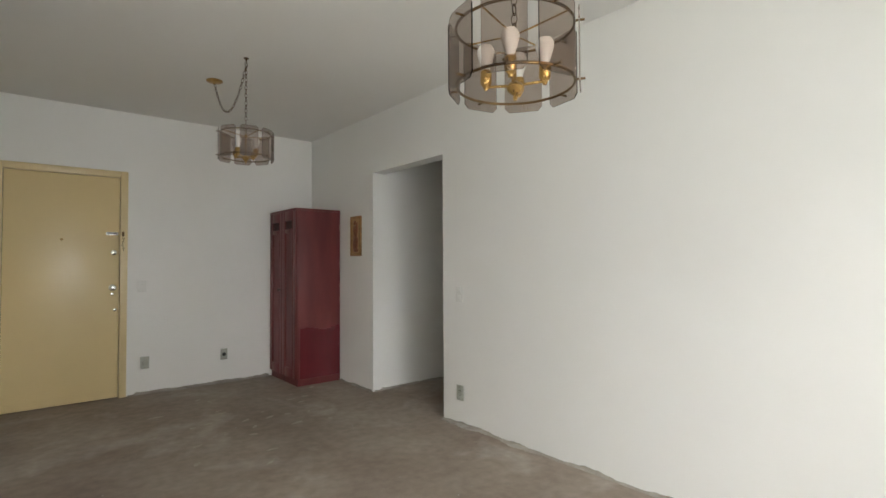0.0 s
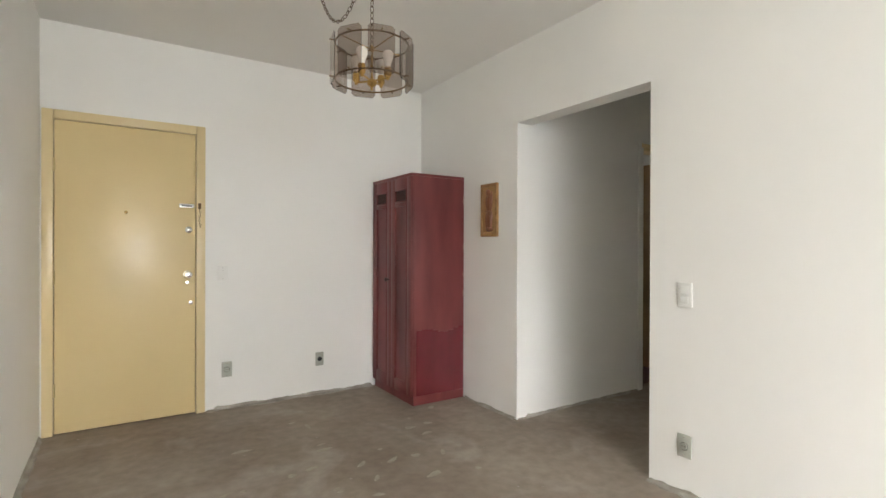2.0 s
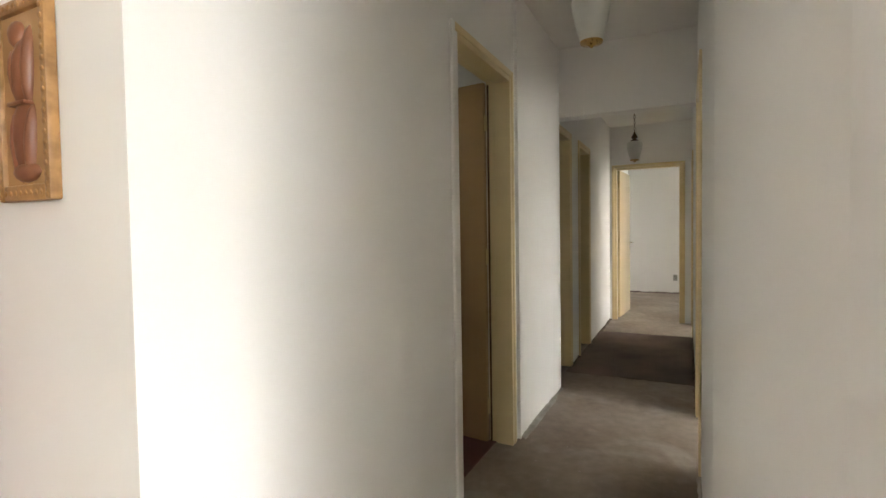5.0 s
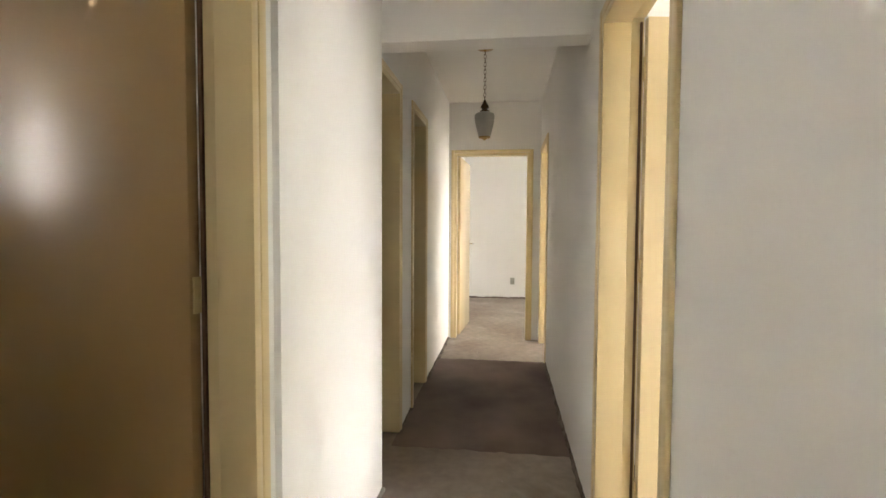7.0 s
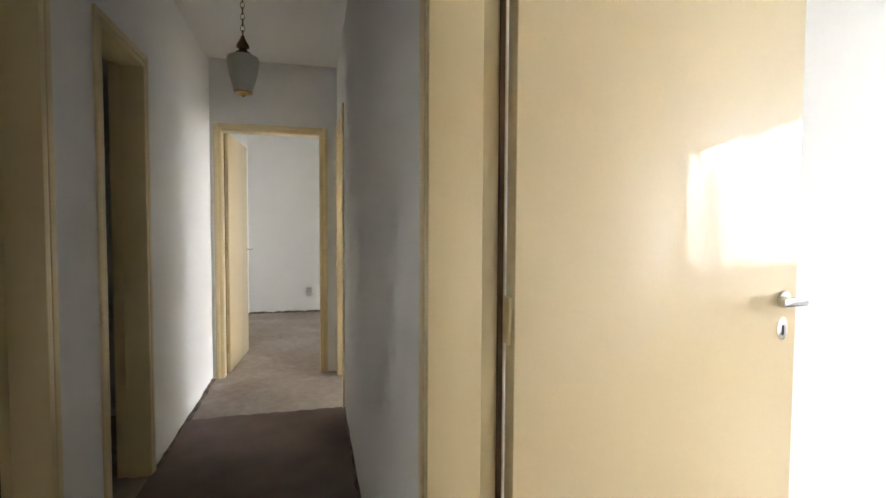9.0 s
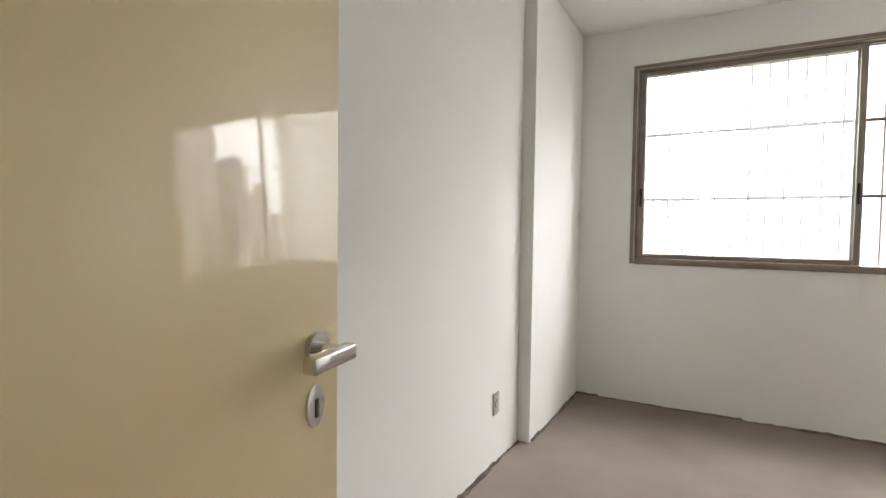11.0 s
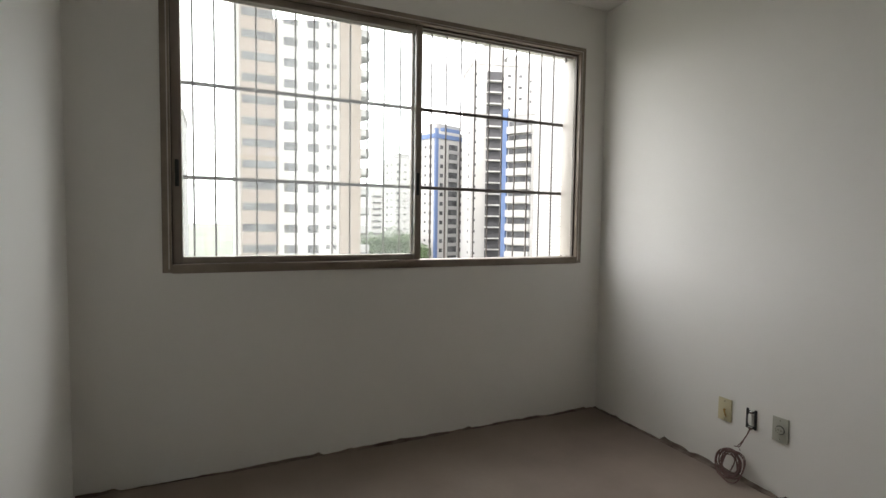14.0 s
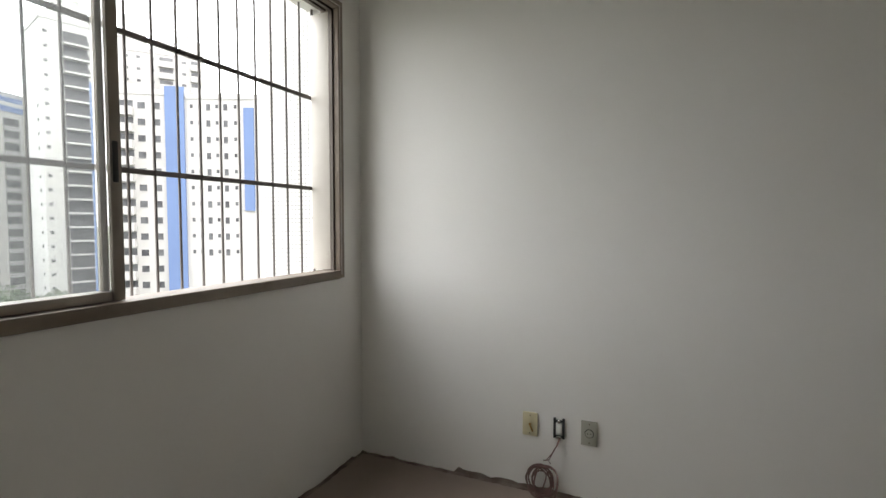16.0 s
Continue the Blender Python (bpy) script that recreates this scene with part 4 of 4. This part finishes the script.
def cable_coil():
    c = thing("cable_coil", pose(0.655, -5.655, 0.0), "coil of brown telephone cable hanging at the wall", "cable")
    rnd = random.Random(5)
    for k in range(10):
        b = bmesh.new()
        rad = 0.058 + rnd.uniform(-0.012, 0.012)
        cy, cz = rnd.uniform(-0.022, 0.022), 0.082 + rnd.uniform(-0.006, 0.006)
        tilt, sq = rnd.uniform(0.01, 0.06), rnd.uniform(0.55, 1.12)
        pts = []
        for i in range(30):
            a = 2 * math.pi * i / 30
            z = cz + rad * math.cos(a)
            pts.append((0.010 + tilt * (1 - math.cos(a)) * 0.5 + 0.003 * k, cy + rad * sq * math.sin(a) + 0.004 * math.sin(3 * a + k), max(0.005, z)))
        sweep(b, pts, 0.0032, 6, True)
        part("loop", b, M_CABLE, c, "", True)
    b = bmesh.new()
    sweep(b, [(0.010, 0.070, 0.290), (0.016, 0.062, 0.262), (0.012, 0.045, 0.235), (0.010, 0.032, 0.205), (0.012, 0.020, 0.178), (0.014, -0.006, 0.172)], 0.0027)
    sweep(b, [(0.010, 0.066, 0.290), (0.012, 0.056, 0.255), (0.016, 0.040, 0.220), (0.012, 0.010, 0.180), (0.020, 0.030, 0.165)], 0.0024)
    part("tail", b, M_CABLE, c, "", True)


cable_coil()


# ---------------- rough edge where the skirting was torn off ----------------
def scar(axis, face, out, a0, a1, seed, high=0.03, wide=0.045, material=None):
    """Broken mortar along the foot of a wall: a rough lip up the wall and a rough strip on the floor. out: +1 or -1, away from the wall."""
    rnd = random.Random(seed)
    bm = bmesh.new()
    n = max(4, int((a1 - a0) / 0.025))
    up, fl = [], []
    h, w = high * 0.5, wide * 0.6
    for i in range(n + 1):
        a = a0 + (a1 - a0) * i / n
        h = min(high * 1.35, max(high * 0.12, h + rnd.uniform(-0.4, 0.4) * high))
        w = min(wide, max(wide * 0.25, w + rnd.uniform(-0.22, 0.22) * wide))
        if rnd.random() < 0.035:
            h = high * rnd.uniform(1.2, 2.0)

        def P(d, z):
            q = face + out * d
            return bm.verts.new((a, q, z) if axis == 'x' else (q, a, z))
        up.append((P(0.0, h), P(0.005, h - 0.003), P(0.007 + rnd.uniform(0, 0.004), 0.008 + rnd.uniform(0, 0.004)), P(w, 0.005 + rnd.uniform(0, 0.003)), P(w + 0.006, 0.0005)))
    for p, q in zip(up, up[1:]):
        for j in range(4):
            bm.faces.new((p[j], p[j + 1], q[j + 1], q[j]))
    return setting("baseboard_scar", bm, material or M_SCAR, "broken mortar where the skirting was removed", "skirting scar")


M_SCAR_LIGHT = mat("pale_mortar", (0.42, 0.39, 0.34), 0.9, scale=7, fine=70, bump=0.7, dist=0.005, dark=(0.25, 0.22, 0.18), amount=0.9)
scar('x', 0.0, -1, -1.89, -0.52, 1, 0.020, 0.05, M_SCAR_LIGHT)
scar('y', 0.0, -1, -1.39, -0.75, 2, 0.014, 0.03, M_SCAR_LIGHT)
scar('y', 0.0, -1, FACADE, -2.50, 3, 0.018, 0.06, M_SCAR_LIGHT)
scar('y', -2.885, 1, FACADE, -0.03, 4, 0.016, 0.035, M_SCAR_LIGHT)
scar('x', YL, -1, 0.01, 1.40, 5, 0.014, 0.03, M_SCAR_LIGHT)
scar('x', YL - 0.02, -1, 2.31, 3.38, 6, 0.014, 0.03, M_SCAR_LIGHT)
scar('x', YL2, -1, 4.11, 4.44, 7, 0.014, 0.025)
scar('x', YL2, -1, 5.10, 6.70, 8, 0.014, 0.025)
scar('x', YR, 1, 1.0, 2.21, 9, 0.016, 0.03, M_SCAR_LIGHT)
scar('x', YR, 1, 3.18, 5.74, 10, 0.018, 0.03)
scar('x', FACADE, 1, 0.65, 3.69, 11, 0.012, 0.022)
scar('y', 0.645, 1, FACADE, -2.55, 12, 0.020, 0.026)
scar('y', 3.698, -1, FACADE, -5.66, 13, 0.016, 0.025)
scar('y', 3.775, -1, -5.62, -2.56, 14, 0.016, 0.025)
scar('y', 10.0, -1, FACADE, -1.28, 15, 0.020, 0.03)
scar('x', -1.27, -1, 6.90, 9.98, 16, 0.02, 0.03)


def crumbs():
    """Flakes of mortar and plaster on the floor."""
    rnd = random.Random(11)
    verts, faces = [], []
    spots = [(-2.8, -0.2, -5.9, -0.1, 60), (0.62, 1.1, -6.6, -4.8, 70), (0.7, 3.5, -6.62, -6.4, 40), (0.2, 6.6, -2.36, -1.45, 50)]
    for xa, xb, ya, yb, n in spots:
        for _ in range(n):
            x, y, s = rnd.uniform(xa, xb), rnd.uniform(ya, yb), rnd.uniform(0.002, 0.006)
            k = len(verts)
            for p, q in ((-1, -1), (1, -1), (1, 1), (-1, 1)):
                verts.append((x + p * s * rnd.uniform(0.6, 1.3), y + q * s * rnd.uniform(0.6, 1.3), 0.0))
            verts.append((x, y, s * 0.8))
            faces += [(k, k + 1, k + 4), (k + 1, k + 2, k + 4), (k + 2, k + 3, k + 4), (k + 3, k, k + 4)]
    me = bpy.data.meshes.new("mortar_crumbs")
    me.from_pydata(verts, [], faces)
    me.materials.append(M_SCAR_LIGHT)
    tagged(new("mortar_crumbs", me), "small mortar crumbs on the screed", "debris", "", "stuff")


crumbs()


def smears():
    """Thin dried smears of pale filler on the living room screed."""
    rnd = random.Random(17)
    verts, faces = [], []
    for _ in range(30):
        x, y = rnd.gauss(-1.25, 0.42), rnd.gauss(-1.35, 0.45)
        if not (-2.7 < x < -0.2 and -3.2 < y < -0.15):
            continue
        length, wide, turn = rnd.uniform(0.015, 0.075), rnd.uniform(0.010, 0.028), rnd.gauss(0.25, 0.5)
        k, n = len(verts), 14
        for z, grow in ((0.0005, 1.0), (0.0022, 0.85)):
            for i in range(n):
                a = 2 * math.pi * i / n
                rad = grow * (0.85 + 0.10 * math.sin(3 * a + x * 40) + 0.06 * math.sin(5 * a + y * 31))
                u, v = length * rad * math.cos(a), wide * rad * math.sin(a)
                verts.append((x + u * math.cos(turn) - v * math.sin(turn), y + u * math.sin(turn) + v * math.cos(turn), z))
        faces.append(tuple(range(k + n, k + 2 * n)))
        faces += [(k + i, k + (i + 1) % n, k + n + (i + 1) % n, k + n + i) for i in range(n)]
    me = bpy.data.meshes.new("filler_smears")
    me.from_pydata(verts, [], faces)
    me.materials.append(M_SMEAR)
    tagged(new("filler_smears", me), "pale dried filler smears on the screed", "stain", "", "stuff")


M_SMEAR = mat("dried_filler", (0.43, 0.385, 0.305), 0.85, scale=22, fine=60, dark=(0.33, 0.285, 0.225), amount=1.0)
smears()


# ---------------- outside ----------------
GROUND = -17.0
M_GROUND = mat("street_and_gardens", (0.16, 0.16, 0.14), 0.9, scale=0.03, fine=0.6, dark=(0.07, 0.09, 0.05), amount=1.0)
bm = bmesh.new()
bmesh.ops.create_grid(bm, x_segments=8, y_segments=8, size=2500, matrix=Matrix.Translation((0, 0, GROUND)))
setting("ground", bm, M_GROUND, "distant streets and gardens far below", "ground")

M_TWHITE = mat("white_render", (0.39, 0.385, 0.375), 0.85, scale=0.15, fine=2, bump=0.1, dark=(0.34, 0.335, 0.325))
M_TBEIGE = mat("beige_render", (0.235, 0.20, 0.175), 0.85, scale=0.15, fine=2, bump=0.1, dark=(0.21, 0.18, 0.155))
M_TGREY = mat("grey_render", (0.30, 0.30, 0.295), 0.85, scale=0.15, fine=2, bump=0.1, dark=(0.25, 0.25, 0.25))
M_TBLUE = mat("blue_render", (0.10, 0.155, 0.29), 0.7, scale=0.2, fine=2, bump=0.1, dark=(0.085, 0.13, 0.25))
# panes lightened: the haze of distance is put into the glass colour
M_TGLASS = mat("hazed_window_glass", (0.12, 0.125, 0.13), 0.25, scale=0.4, fine=1.0, bump=0.0, dark=(0.035, 0.035, 0.04), amount=1.0)
# dark glazing and railings, with the balconies' shade put into the tone
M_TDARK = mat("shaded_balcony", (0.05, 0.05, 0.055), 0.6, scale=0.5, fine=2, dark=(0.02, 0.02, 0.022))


def tower(name, label, corner, turn, width, depth, top, storey, front, side, wall_mat, low=-14.0, roof=(), group="apartment towers", crown=0.0):
    """An apartment block. Local origin: the near corner of its front; x runs along the front, y into the block.
    front and side: columns (from, to, kind); the side is the face at local x = 0, measured along y."""
    t = thing(name, pose(corner[0], corner[1], GROUND, 0, 0, turn), label, "apartment building", group)
    H = top - GROUND
    b = bmesh.new()
    box(b, 0, width, 0, depth, 0, H)
    part("wall", b, wall_mat, t)
    b = bmesh.new()
    box(b, -0.15, width + 0.15, -0.15, depth + 0.15, H, H + 0.9)
    part("parapet", b, wall_mat, t)
    if crown:
        b = bmesh.new()
        box(b, -0.22, width + 0.22, -0.22, depth + 0.22, H - crown, H)
        part("crown_band", b, M_TBLUE, t, "blue painted band under the parapet")
    for a, c, d, e, h, m in roof:
        b = bmesh.new()
        box(b, a, c, d, e, H + 0.9, H + 0.9 + h)
        part("roof_block", b, m, t)
    n0 = int((low - GROUND) / storey)
    n1 = int(H / storey)
    for face, cols in (("front", front), ("side", side)):
        for a, c, kind in cols:
            def put(meshname, m, p, q, r, s, u, v, parent=t):
                """p..q along the face, r..s outwards, u..v up from the storey's floor; the mesh is shared by all storeys."""
                bb = bmesh.new()
                if face == "front":
                    box(bb, p, q, -s, -r, u, v)
                else:
                    box(bb, -s, -r, p, q, u, v)
                return part(meshname, bb, m, parent)
            if kind in ("blue", "beige", "grey", "white"):
                m = {"blue": M_TBLUE, "beige": M_TBEIGE, "grey": M_TGREY, "white": M_TWHITE}[kind]
                put("strip", m, a, c, -0.2, 0.5 if kind == "blue" else 0.12, 0, H + (1.5 if kind == "blue" else -0.3))
                continue
            if kind == "panel":
                put("strip", M_TBLUE, a, c, -0.2, 0.4, 20.4, 38.5)
                continue
            first = {}
            for i in range(n0, n1):
                z = i * storey

                def rep(key, *args):
                    if key in first:
                        o = first[key].copy()
                        scene.collection.objects.link(o)
                        o.parent = t
                    else:
                        o = put(*args)
                        first[key] = o
                    o.location = (0, 0, z)
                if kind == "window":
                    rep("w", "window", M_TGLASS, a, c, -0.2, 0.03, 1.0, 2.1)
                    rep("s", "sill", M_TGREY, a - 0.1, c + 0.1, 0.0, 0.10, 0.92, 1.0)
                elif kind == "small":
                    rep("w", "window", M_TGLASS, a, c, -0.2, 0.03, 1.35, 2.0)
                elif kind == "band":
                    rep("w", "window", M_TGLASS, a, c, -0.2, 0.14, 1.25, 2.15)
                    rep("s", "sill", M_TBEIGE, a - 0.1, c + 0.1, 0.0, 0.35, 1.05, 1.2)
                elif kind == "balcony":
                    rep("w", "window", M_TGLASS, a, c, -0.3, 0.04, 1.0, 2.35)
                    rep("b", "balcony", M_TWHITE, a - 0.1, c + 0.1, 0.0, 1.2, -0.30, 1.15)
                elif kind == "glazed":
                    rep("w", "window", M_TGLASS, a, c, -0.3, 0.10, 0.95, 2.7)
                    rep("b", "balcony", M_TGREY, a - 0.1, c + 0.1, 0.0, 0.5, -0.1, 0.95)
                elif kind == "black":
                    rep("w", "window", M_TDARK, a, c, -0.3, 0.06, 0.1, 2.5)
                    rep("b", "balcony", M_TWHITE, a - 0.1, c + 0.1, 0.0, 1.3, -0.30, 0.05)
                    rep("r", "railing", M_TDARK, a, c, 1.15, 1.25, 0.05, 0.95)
    return t, H, n0, n1


# the near beige and white block with round balconies at its corner
big, BH, B0, B1 = tower("apartment_building", "tall beige and white apartment block with banded windows", (1.3, -68.0), 180, 15.0, 16, 44, 2.53,
                        [], [], M_TWHITE)


def facade_columns(t, H, n0, n1, storey, cols):
    """Columns of windows on a face that looks towards +y in the world; x in the world."""
    inv = t.matrix_world.inverted()
    for a, c, kind in cols:
        b = bmesh.new()
        pa, pc = (inv @ Vector((a, -68.0, GROUND))).x, (inv @ Vector((c, -68.0, GROUND))).x
        lo, hi = min(pa, pc), max(pa, pc)
        if kind == "beige":
            box(b, lo, hi, -0.25, 0.2, 0, H - 0.5)
            part("strip", b, M_TBEIGE, t)
            continue
        first = None
        for i in range(n0, n1):
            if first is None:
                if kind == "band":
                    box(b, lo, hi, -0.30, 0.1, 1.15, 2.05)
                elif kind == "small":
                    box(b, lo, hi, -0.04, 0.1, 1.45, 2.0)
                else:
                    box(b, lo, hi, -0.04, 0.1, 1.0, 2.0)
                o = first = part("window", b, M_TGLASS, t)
            else:
                o = first.copy()
                scene.collection.objects.link(o)
            o.location = (0, 0, i * storey + 0.6)


facade_columns(big, BH, B0, B1, 2.53, [(-3.45, 0.8, "beige"), (-3.25, 0.6, "band"), (-5.8, -4.15, "window"), (-8.35, -7.0, "window"), (-9.75, -9.3, "small"), (-10.6, -10.15, "small"), (-13.7, -11.0, "beige")])
first = None
for i in range(B0, B1):
    if first is None:
        b = bmesh.new()
        lathe(b, [(1.2, -0.12), (1.55, 0.0), (1.68, 0.12), (1.68, 1.0), (1.55, 1.05)], 24, (14.95, 1.5, 0))
        first = o = part("balcony", b, M_TGREY, big, "rounded balcony")
    else:
        o = first.copy()
        scene.collection.objects.link(o)
    o.location = (0, 0, i * 2.53 + 1.5)

tower("apartment_building", "pale grey apartment block behind the beige one", (16.0, -92.0), 180, 7.8, 12, 17.5, 2.7,
      [(6.4, 7.4, "small"), (4.6, 6.0, "window"), (2.0, 3.4, "window")], [], M_TWHITE)
tower("apartment_building", "white apartment tower with blue stripes and crown", (-54.9, -140), 197.5, 14.5, 8.5, 27.6, 2.8,
      [(0.0, 1.1, "blue"), (2.2, 3.4, "window"), (5.6, 9.2, "glazed"), (10.4, 11.6, "window"), (12.6, 13.6, "small")], [(1.2, 2.4, "window"), (3.8, 4.6, "small"), (6.0, 7.2, "window")], M_TWHITE,
      roof=((2, 12, 1.5, 7, 2.6, M_TGREY), (3.5, 10.5, 0.2, 6, 1.2, M_TBLUE)), low=-15, crown=1.3)
tower("apartment_building", "white apartment tower set further back", (-59.4, -190), 190, 10, 9, 25.5, 2.8,
      [(1, 2.4, "window"), (4, 5.2, "small"), (7, 8.4, "window")], [(2, 3.2, "small"), (5.5, 6.8, "window")], M_TWHITE, roof=((3, 8, 2, 7, 2.2, M_TGREY),), low=-15)
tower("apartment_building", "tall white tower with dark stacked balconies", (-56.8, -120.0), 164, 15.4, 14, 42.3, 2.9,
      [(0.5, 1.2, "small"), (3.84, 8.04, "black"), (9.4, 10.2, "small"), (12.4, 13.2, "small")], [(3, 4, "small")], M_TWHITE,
      roof=((2.6, 8.6, 1, 8, 3.4, M_TWHITE), (9.4, 13.0, 1, 7, 2.2, M_TWHITE), (3.6, 7.4, 2, 6, 5.0, M_TGREY)), low=-15)
tower("apartment_building", "white tower with long balconies and blue strips", (-51.2, -95.0), 124, 15.2, 16, 23.5, 2.85,
      [(0.0, 1.2, "blue"), (1.5, 6.5, "balcony"), (7.2, 8.4, "window"), (9.6, 10.8, "window"), (11.7, 14.8, "blue")], [], M_TWHITE, roof=((2, 6, 3, 9, 1.6, M_TWHITE),), low=-15)
tower("apartment_building", "white tower with narrow windows and a blue panel", (-59.6, -82.4), 116, 30.0, 14, 23.0, 2.85,
      [(0.6, 1.1, "small"), (2.0, 2.5, "small"), (3.4, 4.1, "window"), (5.0, 5.5, "small"), (6.4, 7.1, "window"), (8.2, 8.7, "small"), (10.0, 11.7, "panel")], [], M_TWHITE, low=-4)
tower("apartment_building", "tall white tower with a stepped top", (-72.0, -134.0), 142, 27.0, 16, 44.0, 2.9,
      [(9.4, 10.2, "small"), (12.0, 12.8, "small"), (15.0, 15.8, "small"), (17.0, 20.0, "balcony"), (22.0, 23.0, "small"), (24.2, 26.4, "balcony")], [], M_TWHITE,
      roof=((15.5, 20.5, 0, 10, 2.6, M_TWHITE), (21.5, 27, 0, 10, 3.6, M_TWHITE), (9, 14, 3, 10, 9.0, M_TWHITE), (23, 24, 3, 4, 6.0, M_TGREY)), low=5)
tower("apartment_building", "far cream apartment block with banded floors", (-58.8, -222), 186, 12, 12, 16.5, 2.8,
      [(1, 5.2, "band"), (6.4, 7.4, "window"), (8.4, 11.4, "band")], [], M_TWHITE, low=-16)
tower("apartment_building", "far pale apartment block", (-68, -262), 190, 9, 12, 20.5, 2.8,
      [(1, 3, "window"), (5, 8, "band")], [], M_TWHITE, low=-16)


# houses with tiled roofs
M_ROOF = mat("red_clay_tiles", (0.36, 0.13, 0.08), 0.8, scale=1.5, fine=5, dark=(0.24, 0.08, 0.05))


def house(x, y, turn, w, d, h):
    t = thing("house", pose(x, y, GROUND, 0, 0, turn), "low white house with a red tiled roof", "house", "low houses")
    b = bmesh.new()
    box(b, -w / 2, w / 2, -d / 2, d / 2, 0, h)
    part("wall", b, M_TWHITE, t)
    b = bmesh.new()
    e = 0.6
    lo = [b.verts.new((sx * (w / 2 + e), sy * (d / 2 + e), h)) for sx, sy in ((-1, -1), (1, -1), (1, 1), (-1, 1))]
    hi = [b.verts.new((s * (w / 2 - d / 3), 0, h + 2.4)) for s in (-1, 1)]
    b.faces.new((lo[0], lo[1], hi[1], hi[0]))
    b.faces.new((lo[2], lo[3], hi[0], hi[1]))
    b.faces.new((lo[1], lo[2], hi[1]))
    b.faces.new((lo[3], lo[0], hi[0]))
    b.faces.new(list(reversed(lo)))
    part("roof", b, M_ROOF, t, "red clay tile roof")
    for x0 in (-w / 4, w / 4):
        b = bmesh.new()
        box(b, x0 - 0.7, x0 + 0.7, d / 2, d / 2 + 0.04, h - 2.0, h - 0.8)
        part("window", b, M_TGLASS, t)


house(-41, -150, 20, 13, 9, 6.5)
house(-33, -160, 30, 14, 9, 6.5)

M_BARK = mat("bark", (0.12, 0.09, 0.06), 0.9, scale=3, fine=15)
M_LEAF = mat("leaves", (0.06, 0.10, 0.035), 0.6, scale=0.8, fine=3, dark=(0.04, 0.07, 0.022), amount=1.0)


def tree(seed):
    rnd = random.Random(seed)
    t = thing("tree", pose(0, 0, 0), "leafy green street tree with a broad crown", "tree", "street trees")
    b = bmesh.new()
    tube(b, (0, 0, 0), (0.1, 0.1, 3.2), 0.28, 8, 0.2)
    tips = []
    for i in range(7):
        a = 2 * math.pi * i / 7 + rnd.uniform(-0.3, 0.3)
        tip = Vector((math.cos(a) * rnd.uniform(1.6, 3.0), math.sin(a) * rnd.uniform(1.6, 3.0), rnd.uniform(4.8, 6.8)))
        tube(b, (0.1, 0.1, 3.0), tip, 0.12, 6, 0.04)
        tips.append(tip)
    tips.append(Vector((0, 0, 7.2)))
    part("trunk", b, M_BARK, t, "", True)
    verts, faces = [], []
    for tip in tips:
        for _ in range(260):
            d = Vector((rnd.gauss(0, 1), rnd.gauss(0, 1), rnd.gauss(0, 0.75)))
            p = tip + d.normalized() * rnd.uniform(0.4, 1.0) ** 0.5 * 1.75
            u = Vector((rnd.gauss(0, 1), rnd.gauss(0, 1), rnd.gauss(0, 1))).normalized()
            v = u.orthogonal().normalized()
            s = rnd.uniform(0.12, 0.26)
            k = len(verts)
            verts += [p - u * s, p + v * s * 0.6, p + u * s, p - v * s * 0.6]
            faces.append((k, k + 1, k + 2, k + 3))
    me = bpy.data.meshes.new("crown")
    me.from_pydata(verts, [], faces)
    me.materials.append(M_LEAF)
    cr = new("crown", me)
    cr.parent = t
    return t


seedling = tree(3)
seedling.matrix_world = pose(-38, -82, GROUND, 0, 0, 40)
rnd = random.Random(9)
for x, y, s in ((-33, -84, 0.9), (-36, -90, 1.0), (-41, -88, 0.95), (-40, -141, 1.75), (-44, -146, 1.9), (-48, -150, 1.85), (-37, -150, 1.8), (-46, -139, 1.7), (-51, -156, 1.8)):
    o = copy_thing(seedling, pose(x, y, GROUND, 0, 0, rnd.uniform(0, 360)))
    o.scale = (s, s, s * rnd.uniform(0.9, 1.1))
